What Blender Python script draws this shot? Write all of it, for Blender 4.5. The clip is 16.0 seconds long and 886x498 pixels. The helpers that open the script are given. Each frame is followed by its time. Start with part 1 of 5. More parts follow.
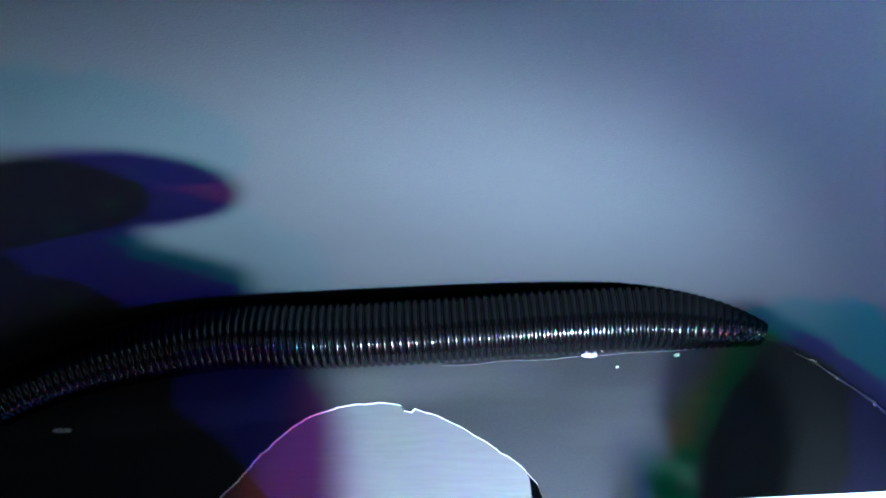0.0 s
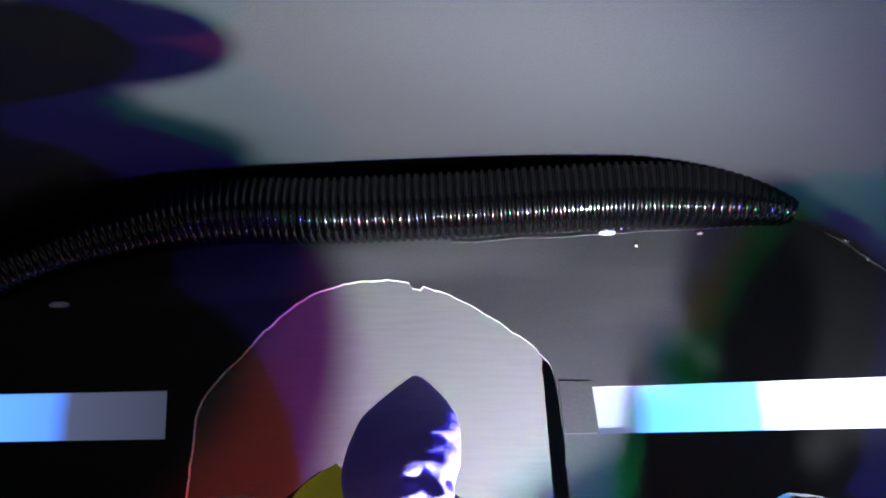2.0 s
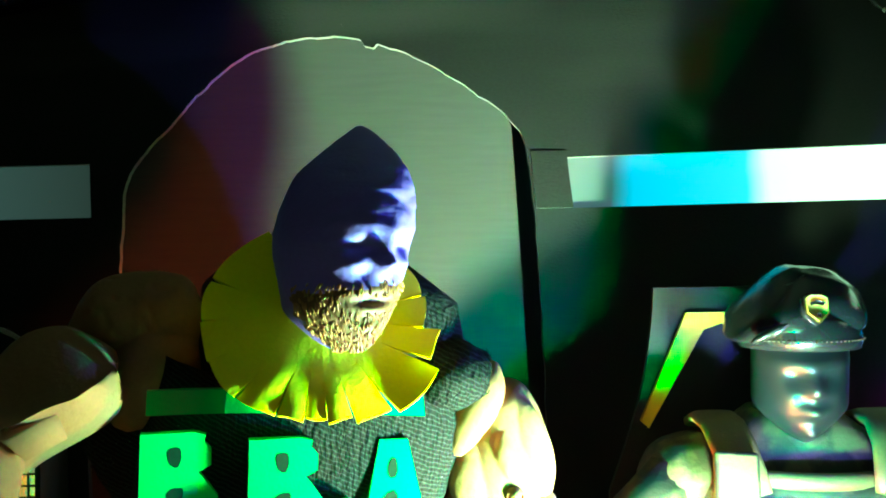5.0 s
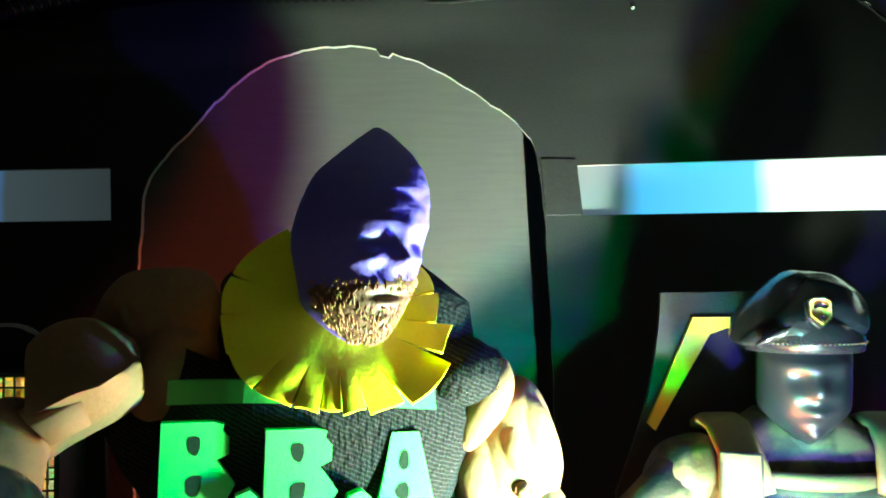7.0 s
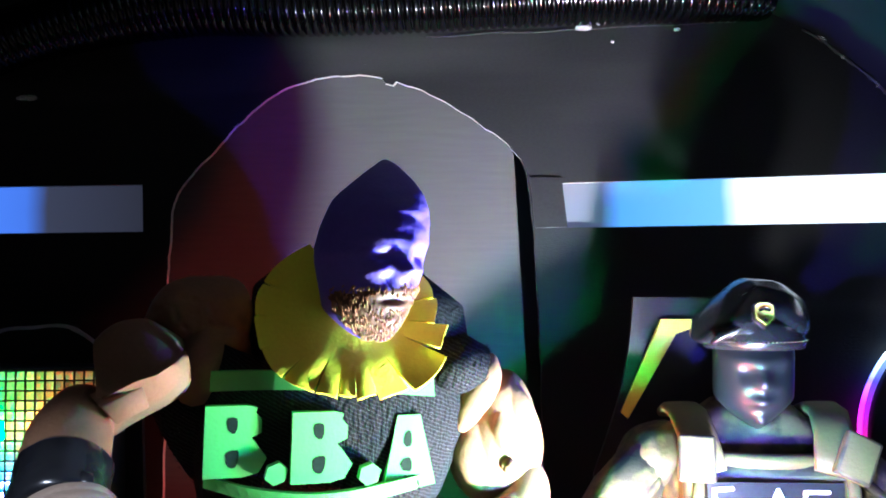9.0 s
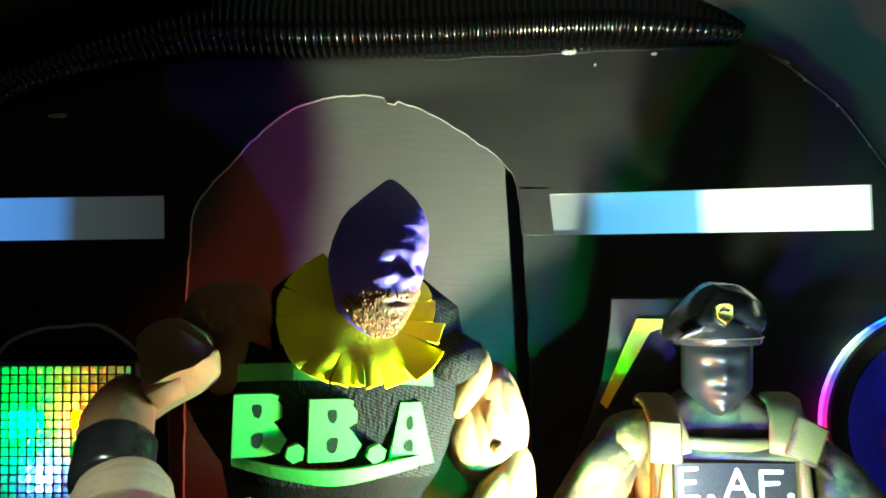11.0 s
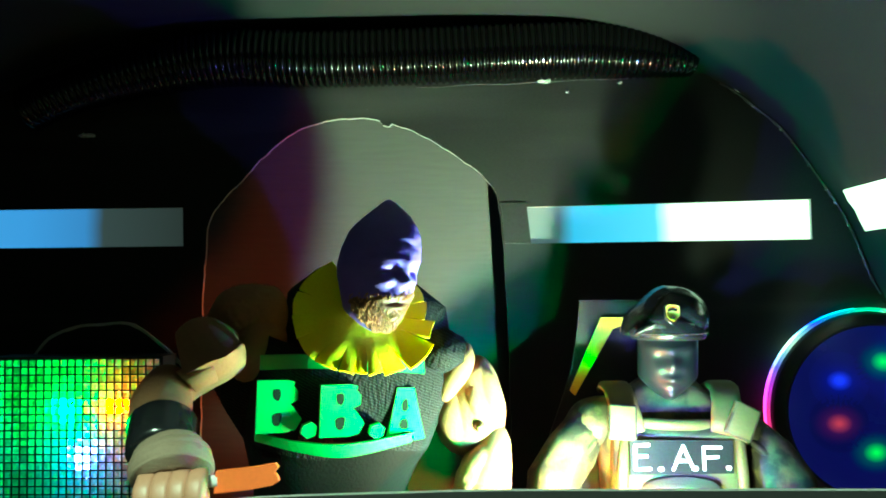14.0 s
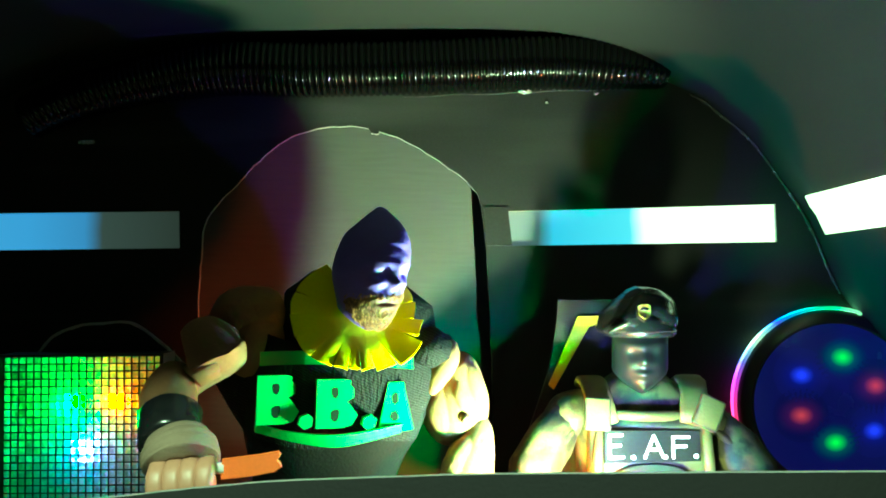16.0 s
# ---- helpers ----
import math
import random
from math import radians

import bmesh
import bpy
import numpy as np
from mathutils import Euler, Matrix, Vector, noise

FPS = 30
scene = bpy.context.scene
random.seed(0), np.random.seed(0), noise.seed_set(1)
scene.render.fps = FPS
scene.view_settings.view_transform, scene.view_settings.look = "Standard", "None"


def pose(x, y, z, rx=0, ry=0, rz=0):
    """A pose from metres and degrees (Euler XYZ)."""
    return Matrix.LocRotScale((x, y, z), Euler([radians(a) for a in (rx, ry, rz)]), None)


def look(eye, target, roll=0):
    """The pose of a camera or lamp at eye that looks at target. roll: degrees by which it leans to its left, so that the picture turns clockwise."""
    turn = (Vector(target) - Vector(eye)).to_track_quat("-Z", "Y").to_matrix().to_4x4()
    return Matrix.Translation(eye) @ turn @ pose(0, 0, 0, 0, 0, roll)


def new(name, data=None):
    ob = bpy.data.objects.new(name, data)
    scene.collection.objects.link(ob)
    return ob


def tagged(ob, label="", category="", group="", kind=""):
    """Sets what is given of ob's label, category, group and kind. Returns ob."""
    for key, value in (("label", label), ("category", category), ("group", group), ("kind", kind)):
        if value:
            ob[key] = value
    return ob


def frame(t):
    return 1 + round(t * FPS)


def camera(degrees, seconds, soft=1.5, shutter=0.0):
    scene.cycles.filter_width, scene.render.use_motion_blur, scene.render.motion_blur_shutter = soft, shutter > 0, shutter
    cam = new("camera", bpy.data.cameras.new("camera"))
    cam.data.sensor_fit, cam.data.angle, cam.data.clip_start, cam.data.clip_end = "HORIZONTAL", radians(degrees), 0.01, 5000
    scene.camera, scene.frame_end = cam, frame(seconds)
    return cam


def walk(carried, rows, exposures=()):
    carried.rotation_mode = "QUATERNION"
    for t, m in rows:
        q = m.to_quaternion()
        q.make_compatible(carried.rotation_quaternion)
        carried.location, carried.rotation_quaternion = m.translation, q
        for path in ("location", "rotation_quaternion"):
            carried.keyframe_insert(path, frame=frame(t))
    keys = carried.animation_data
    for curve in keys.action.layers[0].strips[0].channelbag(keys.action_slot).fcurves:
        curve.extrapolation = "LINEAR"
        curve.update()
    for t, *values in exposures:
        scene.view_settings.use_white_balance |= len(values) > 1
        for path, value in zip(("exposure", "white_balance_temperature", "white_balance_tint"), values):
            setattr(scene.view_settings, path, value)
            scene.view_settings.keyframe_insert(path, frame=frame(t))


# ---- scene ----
# ---- camera and walk ----
cam = camera(53.0, 16.0, soft=1.85)
PATH = [
    (0, look((0.00221, -0.23774, 0.13619), (-0.00805, -0.05146, 0.20825), -1.61)),
    (0.5, look((0.00231, -0.23661, 0.13641), (-0.00806, -0.04985, 0.20720), -1.67)),
    (1, look((0.00223, -0.23321, 0.13598), (-0.01095, -0.04418, 0.19996), -0.88)),
    (1.5, look((0.00193, -0.22873, 0.13535), (-0.01187, -0.03746, 0.19215), -0.87)),
    (2, look((0.00150, -0.22396, 0.13477), (-0.01231, -0.03072, 0.18444), -0.75)),
    (2.5, look((0.00104, -0.21939, 0.13431), (-0.01187, -0.02440, 0.17689), -0.61)),
    (3, look((0.00070, -0.21520, 0.13395), (-0.01177, -0.01840, 0.16735), -0.93)),
    (3.5, look((0.00058, -0.21134, 0.13359), (-0.01213, -0.01358, 0.16064), -0.70)),
    (4, look((0.00074, -0.20753, 0.13311), (-0.01073, -0.00883, 0.15278), -0.98)),
    (4.5, look((0.00113, -0.20334, 0.13244), (-0.00814, -0.00401, 0.14591), -1.22)),
    (5, look((0.00156, -0.19819, 0.13156), (-0.00601, 0.00161, 0.13606), -1.24)),
    (7.5, look((0.00129, -0.20539, 0.12911), (-0.00872, -0.00583, 0.13774), -0.53)),
    (8, look((0.00214, -0.21192, 0.12924), (-0.00752, -0.01234, 0.13801), -0.52)),
    (8.5, look((0.00268, -0.21836, 0.12945), (-0.00784, -0.01883, 0.13817), -0.55)),
    (9, look((0.00291, -0.22473, 0.12975), (-0.00698, -0.02516, 0.13842), -0.55)),
    (11.5, look((0.00428, -0.25086, 0.13040), (-0.00483, -0.05125, 0.13914), -0.57)),
    (12, look((0.00484, -0.25687, 0.13047), (-0.00435, -0.05728, 0.13923), -0.62)),
    (12.5, look((0.00500, -0.26212, 0.13058), (-0.00379, -0.06251, 0.13939), -0.61)),
    (13, look((0.00496, -0.26705, 0.13070), (-0.00303, -0.06740, 0.13945), -0.60)),
    (13.5, look((0.00484, -0.27170, 0.13082), (-0.00221, -0.07202, 0.13961), -0.58)),
    (14, look((0.00469, -0.27595, 0.13093), (-0.00167, -0.07625, 0.13974), -0.56)),
    (14.5, look((0.00452, -0.27967, 0.13104), (-0.00120, -0.07994, 0.13977), -0.55)),
    (15, look((0.00429, -0.28290, 0.13118), (-0.00003, -0.08313, 0.13980), -0.60)),
    (15.5, look((0.00393, -0.28606, 0.13137), (0.00115, -0.08626, 0.13988), -0.59)),
    (16, look((0.00336, -0.29015, 0.13168), (0.00147, -0.09034, 0.13997), -0.59)),
]
# The coloured lamps flicker: seconds, stops, kelvin, tint.
LOOKS = [
    (0, 1.81, 4383, -1),
    (0.5, 1.93, 6157, -69),
    (1, 1.55, 7823, 51),
    (1.5, 0.88, 5632, 115),
    (2, 1.46, 5443, 13),
    (2.5, 1.60, 6798, -80),
    (3, 1.63, 6929, -70),
    (3.5, 1.00, 5847, 120),
    (4, 1.08, 5242, 113),
    (4.5, 1.02, 4493, 7),
    (5, 0.73, 6969, -89),
    (5.75, 0.70, 6637, -20),
    (6.25, 0.68, 6520, -3),
    (6.75, 0.66, 6540, -16),
    (7.5, 0.63, 6633, -78),
    (8, -0.19, 5427, 127),
    (8.5, -0.19, 5463, 124),
    (9, 0.44, 5369, 12),
    (9.75, 0.41, 6138, 10),
    (10.25, 0.44, 6758, -1),
    (10.75, 0.48, 7025, -12),
    (11.5, 0.65, 8422, -64),
    (12, 0.17, 6862, -9),
    (12.5, -0.40, 5043, 111),
    (13, -0.26, 5611, 109),
    (13.5, 0.46, 5210, -16),
    (14, 0.57, 7094, -65),
    (14.5, 0.13, 6721, 2),
    (15, -0.40, 5001, 115),
    (15.5, 0.22, 4948, 31),
    (16, 0.60, 8267, -77),
]
walk(cam, PATH, LOOKS)

# ---- world and lights ----
world = bpy.data.worlds.new("world")
scene.world = world
world.use_nodes = True
world.node_tree.nodes["Background"].inputs[0].default_value = (0.06, 0.06, 0.075, 1)
world.node_tree.nodes["Background"].inputs[1].default_value = 1.0


def point_lamp(name, place, watts, colour, radius):
    data = bpy.data.lights.new(name, "POINT")
    data.energy, data.color, data.shadow_soft_size = watts, colour, radius
    ob = new(name, data)
    ob.location = place
    return ob


# The stage light is hidden behind the dashboard, between the figures: a white diode with a green, a blue and a red one round it.
torch = bpy.data.lights.new("stage_light_white", "SPOT")
torch.energy, torch.color, torch.shadow_soft_size, torch.spot_size, torch.spot_blend = 2.8, (1.0, 0.96, 0.88), 0.0032, radians(94), 0.85
new("stage_light_white", torch).matrix_world = look((0.0393, -0.0950, 0.0650), (-0.0235, -0.0300, 0.1745))
# An added fill spot, not a diode of the stage light, brightens the soldier.
soldier_fill = bpy.data.lights.new("soldier_fill_light", "SPOT")
soldier_fill.energy, soldier_fill.color, soldier_fill.shadow_soft_size, soldier_fill.spot_size, soldier_fill.spot_blend = 0.50, (1.0, 0.95, 0.84), 0.0040, radians(64), 1.0
new("soldier_fill_light", soldier_fill).matrix_world = look((0.0470, -0.1080, 0.0700), (0.0550, -0.0500, 0.0980))
point_lamp("stage_light_green", (0.0320, -0.0940, 0.0812), 0.38, (0.03, 1.0, 0.14), 0.0008)
point_lamp("stage_light_blue", (0.0425, -0.0915, 0.0876), 0.50, (0.12, 0.07, 1.0), 0.0008)
point_lamp("stage_light_red", (0.0280, -0.0760, 0.0720), 0.42, (1.0, 0.09, 0.05), 0.0008)
# The room's dim ceiling light, behind the camera.
room_light = bpy.data.lights.new("room_light", "AREA")
room_light.shape, room_light.size, room_light.size_y, room_light.energy = "RECTANGLE", 0.08, 0.06, 3.6
room_light.color = (0.92, 0.95, 1.0)
new("room_light", room_light).matrix_world = look((-0.08, -0.50, 0.49), (-0.02, -0.09, 0.10))


# ---- materials ----
def linear(r, g, b):
    return tuple(((c / 255 + 0.055) / 1.055) ** 2.4 if c > 10 else c / 255 / 12.92 for c in (r, g, b))


def material(name, colour, rough=0.6, metal=0.0, grain=600.0, vary=0.25, bump=0.15, stain=40.0, stain_amount=0.2,
             stretch=(1, 1, 1), coat=0.0, specular=0.5, second=None, depth=0.0004):
    """A painted, moulded or printed surface: fine grain and wide stains move its colour, roughness and relief."""
    m = bpy.data.materials.new(name)
    m.use_nodes = True
    t = m.node_tree
    p = t.nodes["Principled BSDF"]
    n, ln = t.nodes.new, t.links.new
    where = n("ShaderNodeTexCoord")
    scale = n("ShaderNodeMapping")
    scale.inputs["Scale"].default_value = stretch
    ln(where.outputs["Object"], scale.inputs["Vector"])
    fine, wide = n("ShaderNodeTexNoise"), n("ShaderNodeTexNoise")
    fine.inputs["Scale"].default_value, fine.inputs["Detail"].default_value = grain, 4
    wide.inputs["Scale"].default_value, wide.inputs["Detail"].default_value = stain, 5
    ln(scale.outputs["Vector"], fine.inputs["Vector"])
    ln(where.outputs["Object"], wide.inputs["Vector"])
    both = n("ShaderNodeMath")
    both.operation = "MULTIPLY_ADD"
    both.inputs[1].default_value = vary
    add = n("ShaderNodeMath")
    add.operation = "MULTIPLY_ADD"
    add.inputs[1].default_value = stain_amount
    add.inputs[2].default_value = 1 - (vary + stain_amount) / 2
    ln(wide.outputs["Fac"], add.inputs[0])
    ln(fine.outputs["Fac"], both.inputs[0])
    ln(add.outputs[0], both.inputs[2])
    mix = n("ShaderNodeMix")
    mix.data_type, mix.blend_type = "RGBA", "MULTIPLY"
    mix.inputs["Factor"].default_value = 1
    ln(both.outputs[0], mix.inputs["B"])
    if second:
        pick = n("ShaderNodeMix")
        pick.data_type = "RGBA"
        ramp = n("ShaderNodeValToRGB")
        ramp.color_ramp.elements[0].position, ramp.color_ramp.elements[1].position = 0.46, 0.6
        ln(wide.outputs["Fac"], ramp.inputs[0])
        ln(ramp.outputs["Color"], pick.inputs["Factor"])
        pick.inputs["A"].default_value, pick.inputs["B"].default_value = (*colour, 1), (*second, 1)
        ln(pick.outputs["Result"], mix.inputs["A"])
    else:
        mix.inputs["A"].default_value = (*colour, 1)
    ln(mix.outputs["Result"], p.inputs["Base Color"])
    rr = n("ShaderNodeMapRange")
    rr.inputs["To Min"].default_value, rr.inputs["To Max"].default_value = max(0.02, rough - 0.1), min(1, rough + 0.1)
    ln(wide.outputs["Fac"], rr.inputs["Value"])
    ln(rr.outputs["Result"], p.inputs["Roughness"])
    bp = n("ShaderNodeBump")
    bp.inputs["Strength"].default_value, bp.inputs["Distance"].default_value = bump, depth
    ln(fine.outputs["Fac"], bp.inputs["Height"])
    ln(bp.outputs["Normal"], p.inputs["Normal"])
    p.inputs["Metallic"].default_value = metal
    p.inputs["Coat Weight"].default_value = coat
    p.inputs["Coat Roughness"].default_value = 0.15
    p.inputs["Specular IOR Level"].default_value = specular
    return m


def glow(name, colour, strength):
    m = bpy.data.materials.new(name)
    m.use_nodes = True
    p = m.node_tree.nodes["Principled BSDF"]
    p.inputs["Base Color"].default_value = (*colour, 1)
    p.inputs["Emission Color"].default_value = (*colour, 1)
    p.inputs["Emission Strength"].default_value = strength
    return m


def backlit(name, stops, low, high):
    """A white paper pane, its backlight painted as emission that changes along the object's x from low to high."""
    m = bpy.data.materials.new(name)
    m.use_nodes = True
    t = m.node_tree
    p = t.nodes["Principled BSDF"]
    where, split, span, ramp = (t.nodes.new("ShaderNode" + k) for k in ("TexCoord", "SeparateXYZ", "MapRange", "ValToRGB"))
    wave = t.nodes.new("ShaderNodeTexNoise")
    wave.inputs["Scale"].default_value = 60
    bend = t.nodes.new("ShaderNodeMath")
    bend.operation = "MULTIPLY_ADD"
    bend.inputs[1].default_value = 0.003
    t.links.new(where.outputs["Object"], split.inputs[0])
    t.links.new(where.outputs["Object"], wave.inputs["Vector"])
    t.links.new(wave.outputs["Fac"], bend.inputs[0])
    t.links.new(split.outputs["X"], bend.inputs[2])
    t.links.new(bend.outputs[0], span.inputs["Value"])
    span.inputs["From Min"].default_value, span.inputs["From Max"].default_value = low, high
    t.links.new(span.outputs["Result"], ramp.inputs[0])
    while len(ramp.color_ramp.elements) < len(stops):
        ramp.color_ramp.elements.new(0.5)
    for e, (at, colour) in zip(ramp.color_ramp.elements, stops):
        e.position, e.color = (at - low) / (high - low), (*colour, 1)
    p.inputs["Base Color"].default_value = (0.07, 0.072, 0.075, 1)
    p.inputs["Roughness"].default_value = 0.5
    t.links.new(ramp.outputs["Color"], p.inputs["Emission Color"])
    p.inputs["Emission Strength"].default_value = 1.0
    return m


BLACK_CARD = material("black_card", (0.0080, 0.0080, 0.0081), 0.65, grain=2300, vary=1.4, bump=0.25, stain=28, stain_amount=0.6, stretch=(0.5, 1, 1), specular=0.18)
GREY_SHELL = material("grey_shell", (0.0098, 0.0098, 0.0105), 0.75, grain=2600, vary=1.5, bump=0.2, stain=22, stain_amount=0.25)
GREY_CARD = material("grey_card", (0.046, 0.046, 0.0435), 0.75, grain=900, vary=0.40, bump=0.22, stain=18, stain_amount=0.25, stretch=(0.10, 1, 1), specular=0.3)
CUT_EDGE = material("cut_card_edge", (0.40, 0.39, 0.37), 0.85, grain=2200, vary=0.7, bump=0.8, stain=160, stain_amount=0.9)
PALE_EDGE = material("worn_card_edge", (0.30, 0.30, 0.30), 0.8, grain=1800, vary=0.5, bump=0.4, stain=200, stain_amount=0.6)
DARK_CARD = material("dark_grey_card", (0.0095, 0.0093, 0.0115), 0.7, grain=1200, vary=0.35, bump=0.2, stain=35, stain_amount=0.3)
HOSE = material("black_hose_plastic", (0.0006, 0.0006, 0.0007), 0.14, grain=800, vary=0.2, bump=0.0, stain=80, stain_amount=0.2, specular=0.30)
PURPLE = material("purple_mask_cloth", (0.115, 0.07, 0.42), 0.6, grain=1500, vary=0.25, bump=0.25, stain=130, stain_amount=0.22)
SKIN = material("tan_moulded_plastic", (0.21, 0.110, 0.058), 0.75, grain=1400, vary=0.30, bump=0.25, stain=120, stain_amount=0.4, specular=0.15)
HAND_SKIN = material("pink_moulded_plastic", (0.40, 0.21, 0.14), 0.45, grain=1500, vary=0.14, bump=0.08, stain=160, stain_amount=0.25)
TUFT = material("light_brown_tufts", (0.21, 0.098, 0.033), 0.55, grain=900, vary=0.6, bump=0.3, stain=350, stain_amount=0.5)
BEARD = material("brown_beard", (0.085, 0.036, 0.014), 0.6, grain=900, vary=0.8, bump=0.9, stain=350, stain_amount=0.5, stretch=(1, 1, 0.4))
KNIT = material("black_knit", (0.0045, 0.0048, 0.0055), 0.95, grain=1300, vary=0.8, bump=1.0, stain=90, stain_amount=0.4, stretch=(1.3, 1.3, 0.5), specular=0.15, depth=0.0008)
YELLOW_FOAM = material("yellow_foam", (0.80, 0.74, 0.04), 0.85, grain=1800, vary=0.16, bump=0.2, stain=100, stain_amount=0.16, specular=0.2)
GREEN_FOAM = material("green_foam", (0.098, 0.39, 0.078), 0.8, grain=1800, vary=0.14, bump=0.2, stain=120, stain_amount=0.14)
MARKER = material("grey_marker_ink", (0.012, 0.022, 0.014), 0.85, grain=1500, vary=0.7, bump=0.1, stain=500, stain_amount=0.6, specular=0.08)
TROUSERS = material("black_trousers", (0.0018, 0.0018, 0.0022), 0.9, grain=1500, vary=0.6, bump=0.5, stain=140, stain_amount=0.4, specular=0.15)
LEATHER = material("black_glossy_leather", (0.010, 0.010, 0.012), 0.25, grain=900, vary=0.25, bump=0.12, stain=120, stain_amount=0.3, coat=0.3)
WRAP = material("tan_cloth_wrap", (0.20, 0.145, 0.105), 0.8, grain=1500, vary=0.3, bump=0.4, stain=140, stain_amount=0.3)
GUNMETAL = material("gunmetal_plastic", (0.011, 0.011, 0.013), 0.32, metal=0.2, grain=1200, vary=0.12, bump=0.04, stain=120, stain_amount=0.25)
CAMO = material("camouflage_cloth", (0.022, 0.017, 0.008), 0.7, grain=1200, vary=0.3, bump=0.3, stain=190, stain_amount=0.3, second=(0.10, 0.082, 0.032))
VEST = material("sand_vest", (0.115, 0.090, 0.028), 0.6, grain=1400, vary=0.25, bump=0.25, stain=150, stain_amount=0.35)
ORANGE = material("orange_plastic", (0.72, 0.15, 0.04), 0.5, grain=1200, vary=0.16, bump=0.1, stain=150, stain_amount=0.25)
WHITE = material("white_paint", (0.78, 0.78, 0.76), 0.6, grain=1600, vary=0.14, bump=0.15, stain=160, stain_amount=0.15)
YELLOW = material("yellow_card", (0.80, 0.50, 0.03), 0.6, grain=1400, vary=0.14, bump=0.1, stain=120, stain_amount=0.15)
SIGN_GREY = material("sign_grey_card", (0.011, 0.011, 0.012), 0.6, grain=1300, vary=0.3, bump=0.2, stain=90, stain_amount=0.35, specular=0.15)
LAMP_BODY = material("lamp_black_plastic", (0.012, 0.012, 0.014), 0.4, grain=1200, vary=0.2, bump=0.1, stain=90, stain_amount=0.2)
PUCK = material("puck_blue_black_plastic", (0.008, 0.008, 0.05), 0.25, grain=1200, vary=0.1, bump=0.02, stain=60, stain_amount=0.2)
PUCK.node_tree.nodes["Principled BSDF"].inputs["Emission Color"].default_value = (0.01, 0.01, 0.5, 1)
PUCK.node_tree.nodes["Principled BSDF"].inputs["Emission Strength"].default_value = 0.14
ROOM_PAINT = material("room_wall_paint", (0.05, 0.05, 0.055), 0.8, grain=90, vary=0.1, bump=0.1, stain=2, stain_amount=0.15)
TABLE_WOOD = material("table_wood", (0.10, 0.065, 0.04), 0.5, grain=60, vary=0.5, bump=0.1, stain=8, stain_amount=0.3, stretch=(0.1, 1, 1))
DARK_GLUE = material("dark_glue", (0.014, 0.014, 0.015), 0.55, grain=1500, vary=0.3, bump=0.2, stain=300, stain_amount=0.4)


def overlay(mat, kind, scale, turn, stretch, low, high, colour, amount):
    """Lays a second pattern over a material's colour: ribs of knitting or faint scuffs."""
    t = mat.node_tree
    p = t.nodes["Principled BSDF"]
    where, place, tex, ramp, mix = (t.nodes.new("ShaderNode" + k) for k in ("TexCoord", "Mapping", kind, "ValToRGB", "Mix"))
    place.inputs["Rotation"].default_value = [radians(a) for a in turn]
    place.inputs["Scale"].default_value = stretch
    tex.inputs["Scale"].default_value = scale
    tex.inputs["Detail"].default_value = 3
    t.links.new(where.outputs["Object"], place.inputs["Vector"])
    t.links.new(place.outputs["Vector"], tex.inputs["Vector"])
    t.links.new(tex.outputs["Fac"], ramp.inputs[0])
    ramp.color_ramp.elements[0].position, ramp.color_ramp.elements[1].position = low, high
    ramp.color_ramp.elements[1].color = (amount, amount, amount, 1)
    mix.data_type = "RGBA"
    mix.inputs["B"].default_value = (*colour, 1)
    t.links.new(p.inputs["Base Color"].links[0].from_socket, mix.inputs["A"])
    t.links.new(ramp.outputs["Color"], mix.inputs["Factor"])
    t.links.new(mix.outputs["Result"], p.inputs["Base Color"])
    return tex


ribs = overlay(KNIT, "TexWave", 520, (0, -28, 0), (1, 1, 1), 0.55, 0.98, (0.024, 0.026, 0.029), 0.75)
ribs.bands_direction = "Z"
ribs.inputs["Distortion"].default_value = 3.6
ribs.inputs["Detail Scale"].default_value = 1.6
overlay(KNIT, "TexNoise", 2600, (0, 0, 0), (1, 1, 1), 0.71, 0.74, (0.25, 0.25, 0.27), 0.45)
overlay(BLACK_CARD, "TexNoise", 46, (0, 4, 0), (0.14, 1, 1), 0.58, 0.76, (0.050, 0.050, 0.048), 0.40)
overlay(BLACK_CARD, "TexNoise", 1500, (0, 0, 0), (1, 1, 1), 0.765, 0.785, (0.2, 0.2, 0.2), 0.5)
overlay(GREY_SHELL, "TexNoise", 34, (0, 0, 0), (0.3, 0.3, 1), 0.45, 0.75, (0.016, 0.016, 0.017), 0.6)
GLUE = bpy.data.materials.new("clear_hot_glue")
GLUE.use_nodes = True
for key, value in (("Base Color", (0.85, 0.87, 0.9, 1)), ("Roughness", 0.14), ("Transmission Weight", 0.75), ("IOR", 1.48)):
    GLUE.node_tree.nodes["Principled BSDF"].inputs[key].default_value = value
LENS = bpy.data.materials.new("lamp_lens_plastic")
LENS.use_nodes = True
lens_tree = LENS.node_tree
lens_through, lens_gloss, lens_mix = (lens_tree.nodes.new("ShaderNode" + k) for k in ("BsdfTranslucent", "BsdfGlossy", "MixShader"))
lens_through.inputs["Color"].default_value = (0.7, 0.72, 0.75, 1)
lens_gloss.inputs["Roughness"].default_value = 0.15
lens_mix.inputs[0].default_value = 0.06
lens_tree.links.new(lens_through.outputs[0], lens_mix.inputs[1])
lens_tree.links.new(lens_gloss.outputs[0], lens_mix.inputs[2])
lens_clear, lens_both, lens_own, lens_span = (lens_tree.nodes.new("ShaderNode" + k) for k in ("BsdfTransparent", "MixShader", "ObjectInfo", "MapRange"))
lens_span.inputs["To Min"].default_value, lens_span.inputs["To Max"].default_value = 0.35, 0.95
lens_both.inputs[0].default_value = 0.10
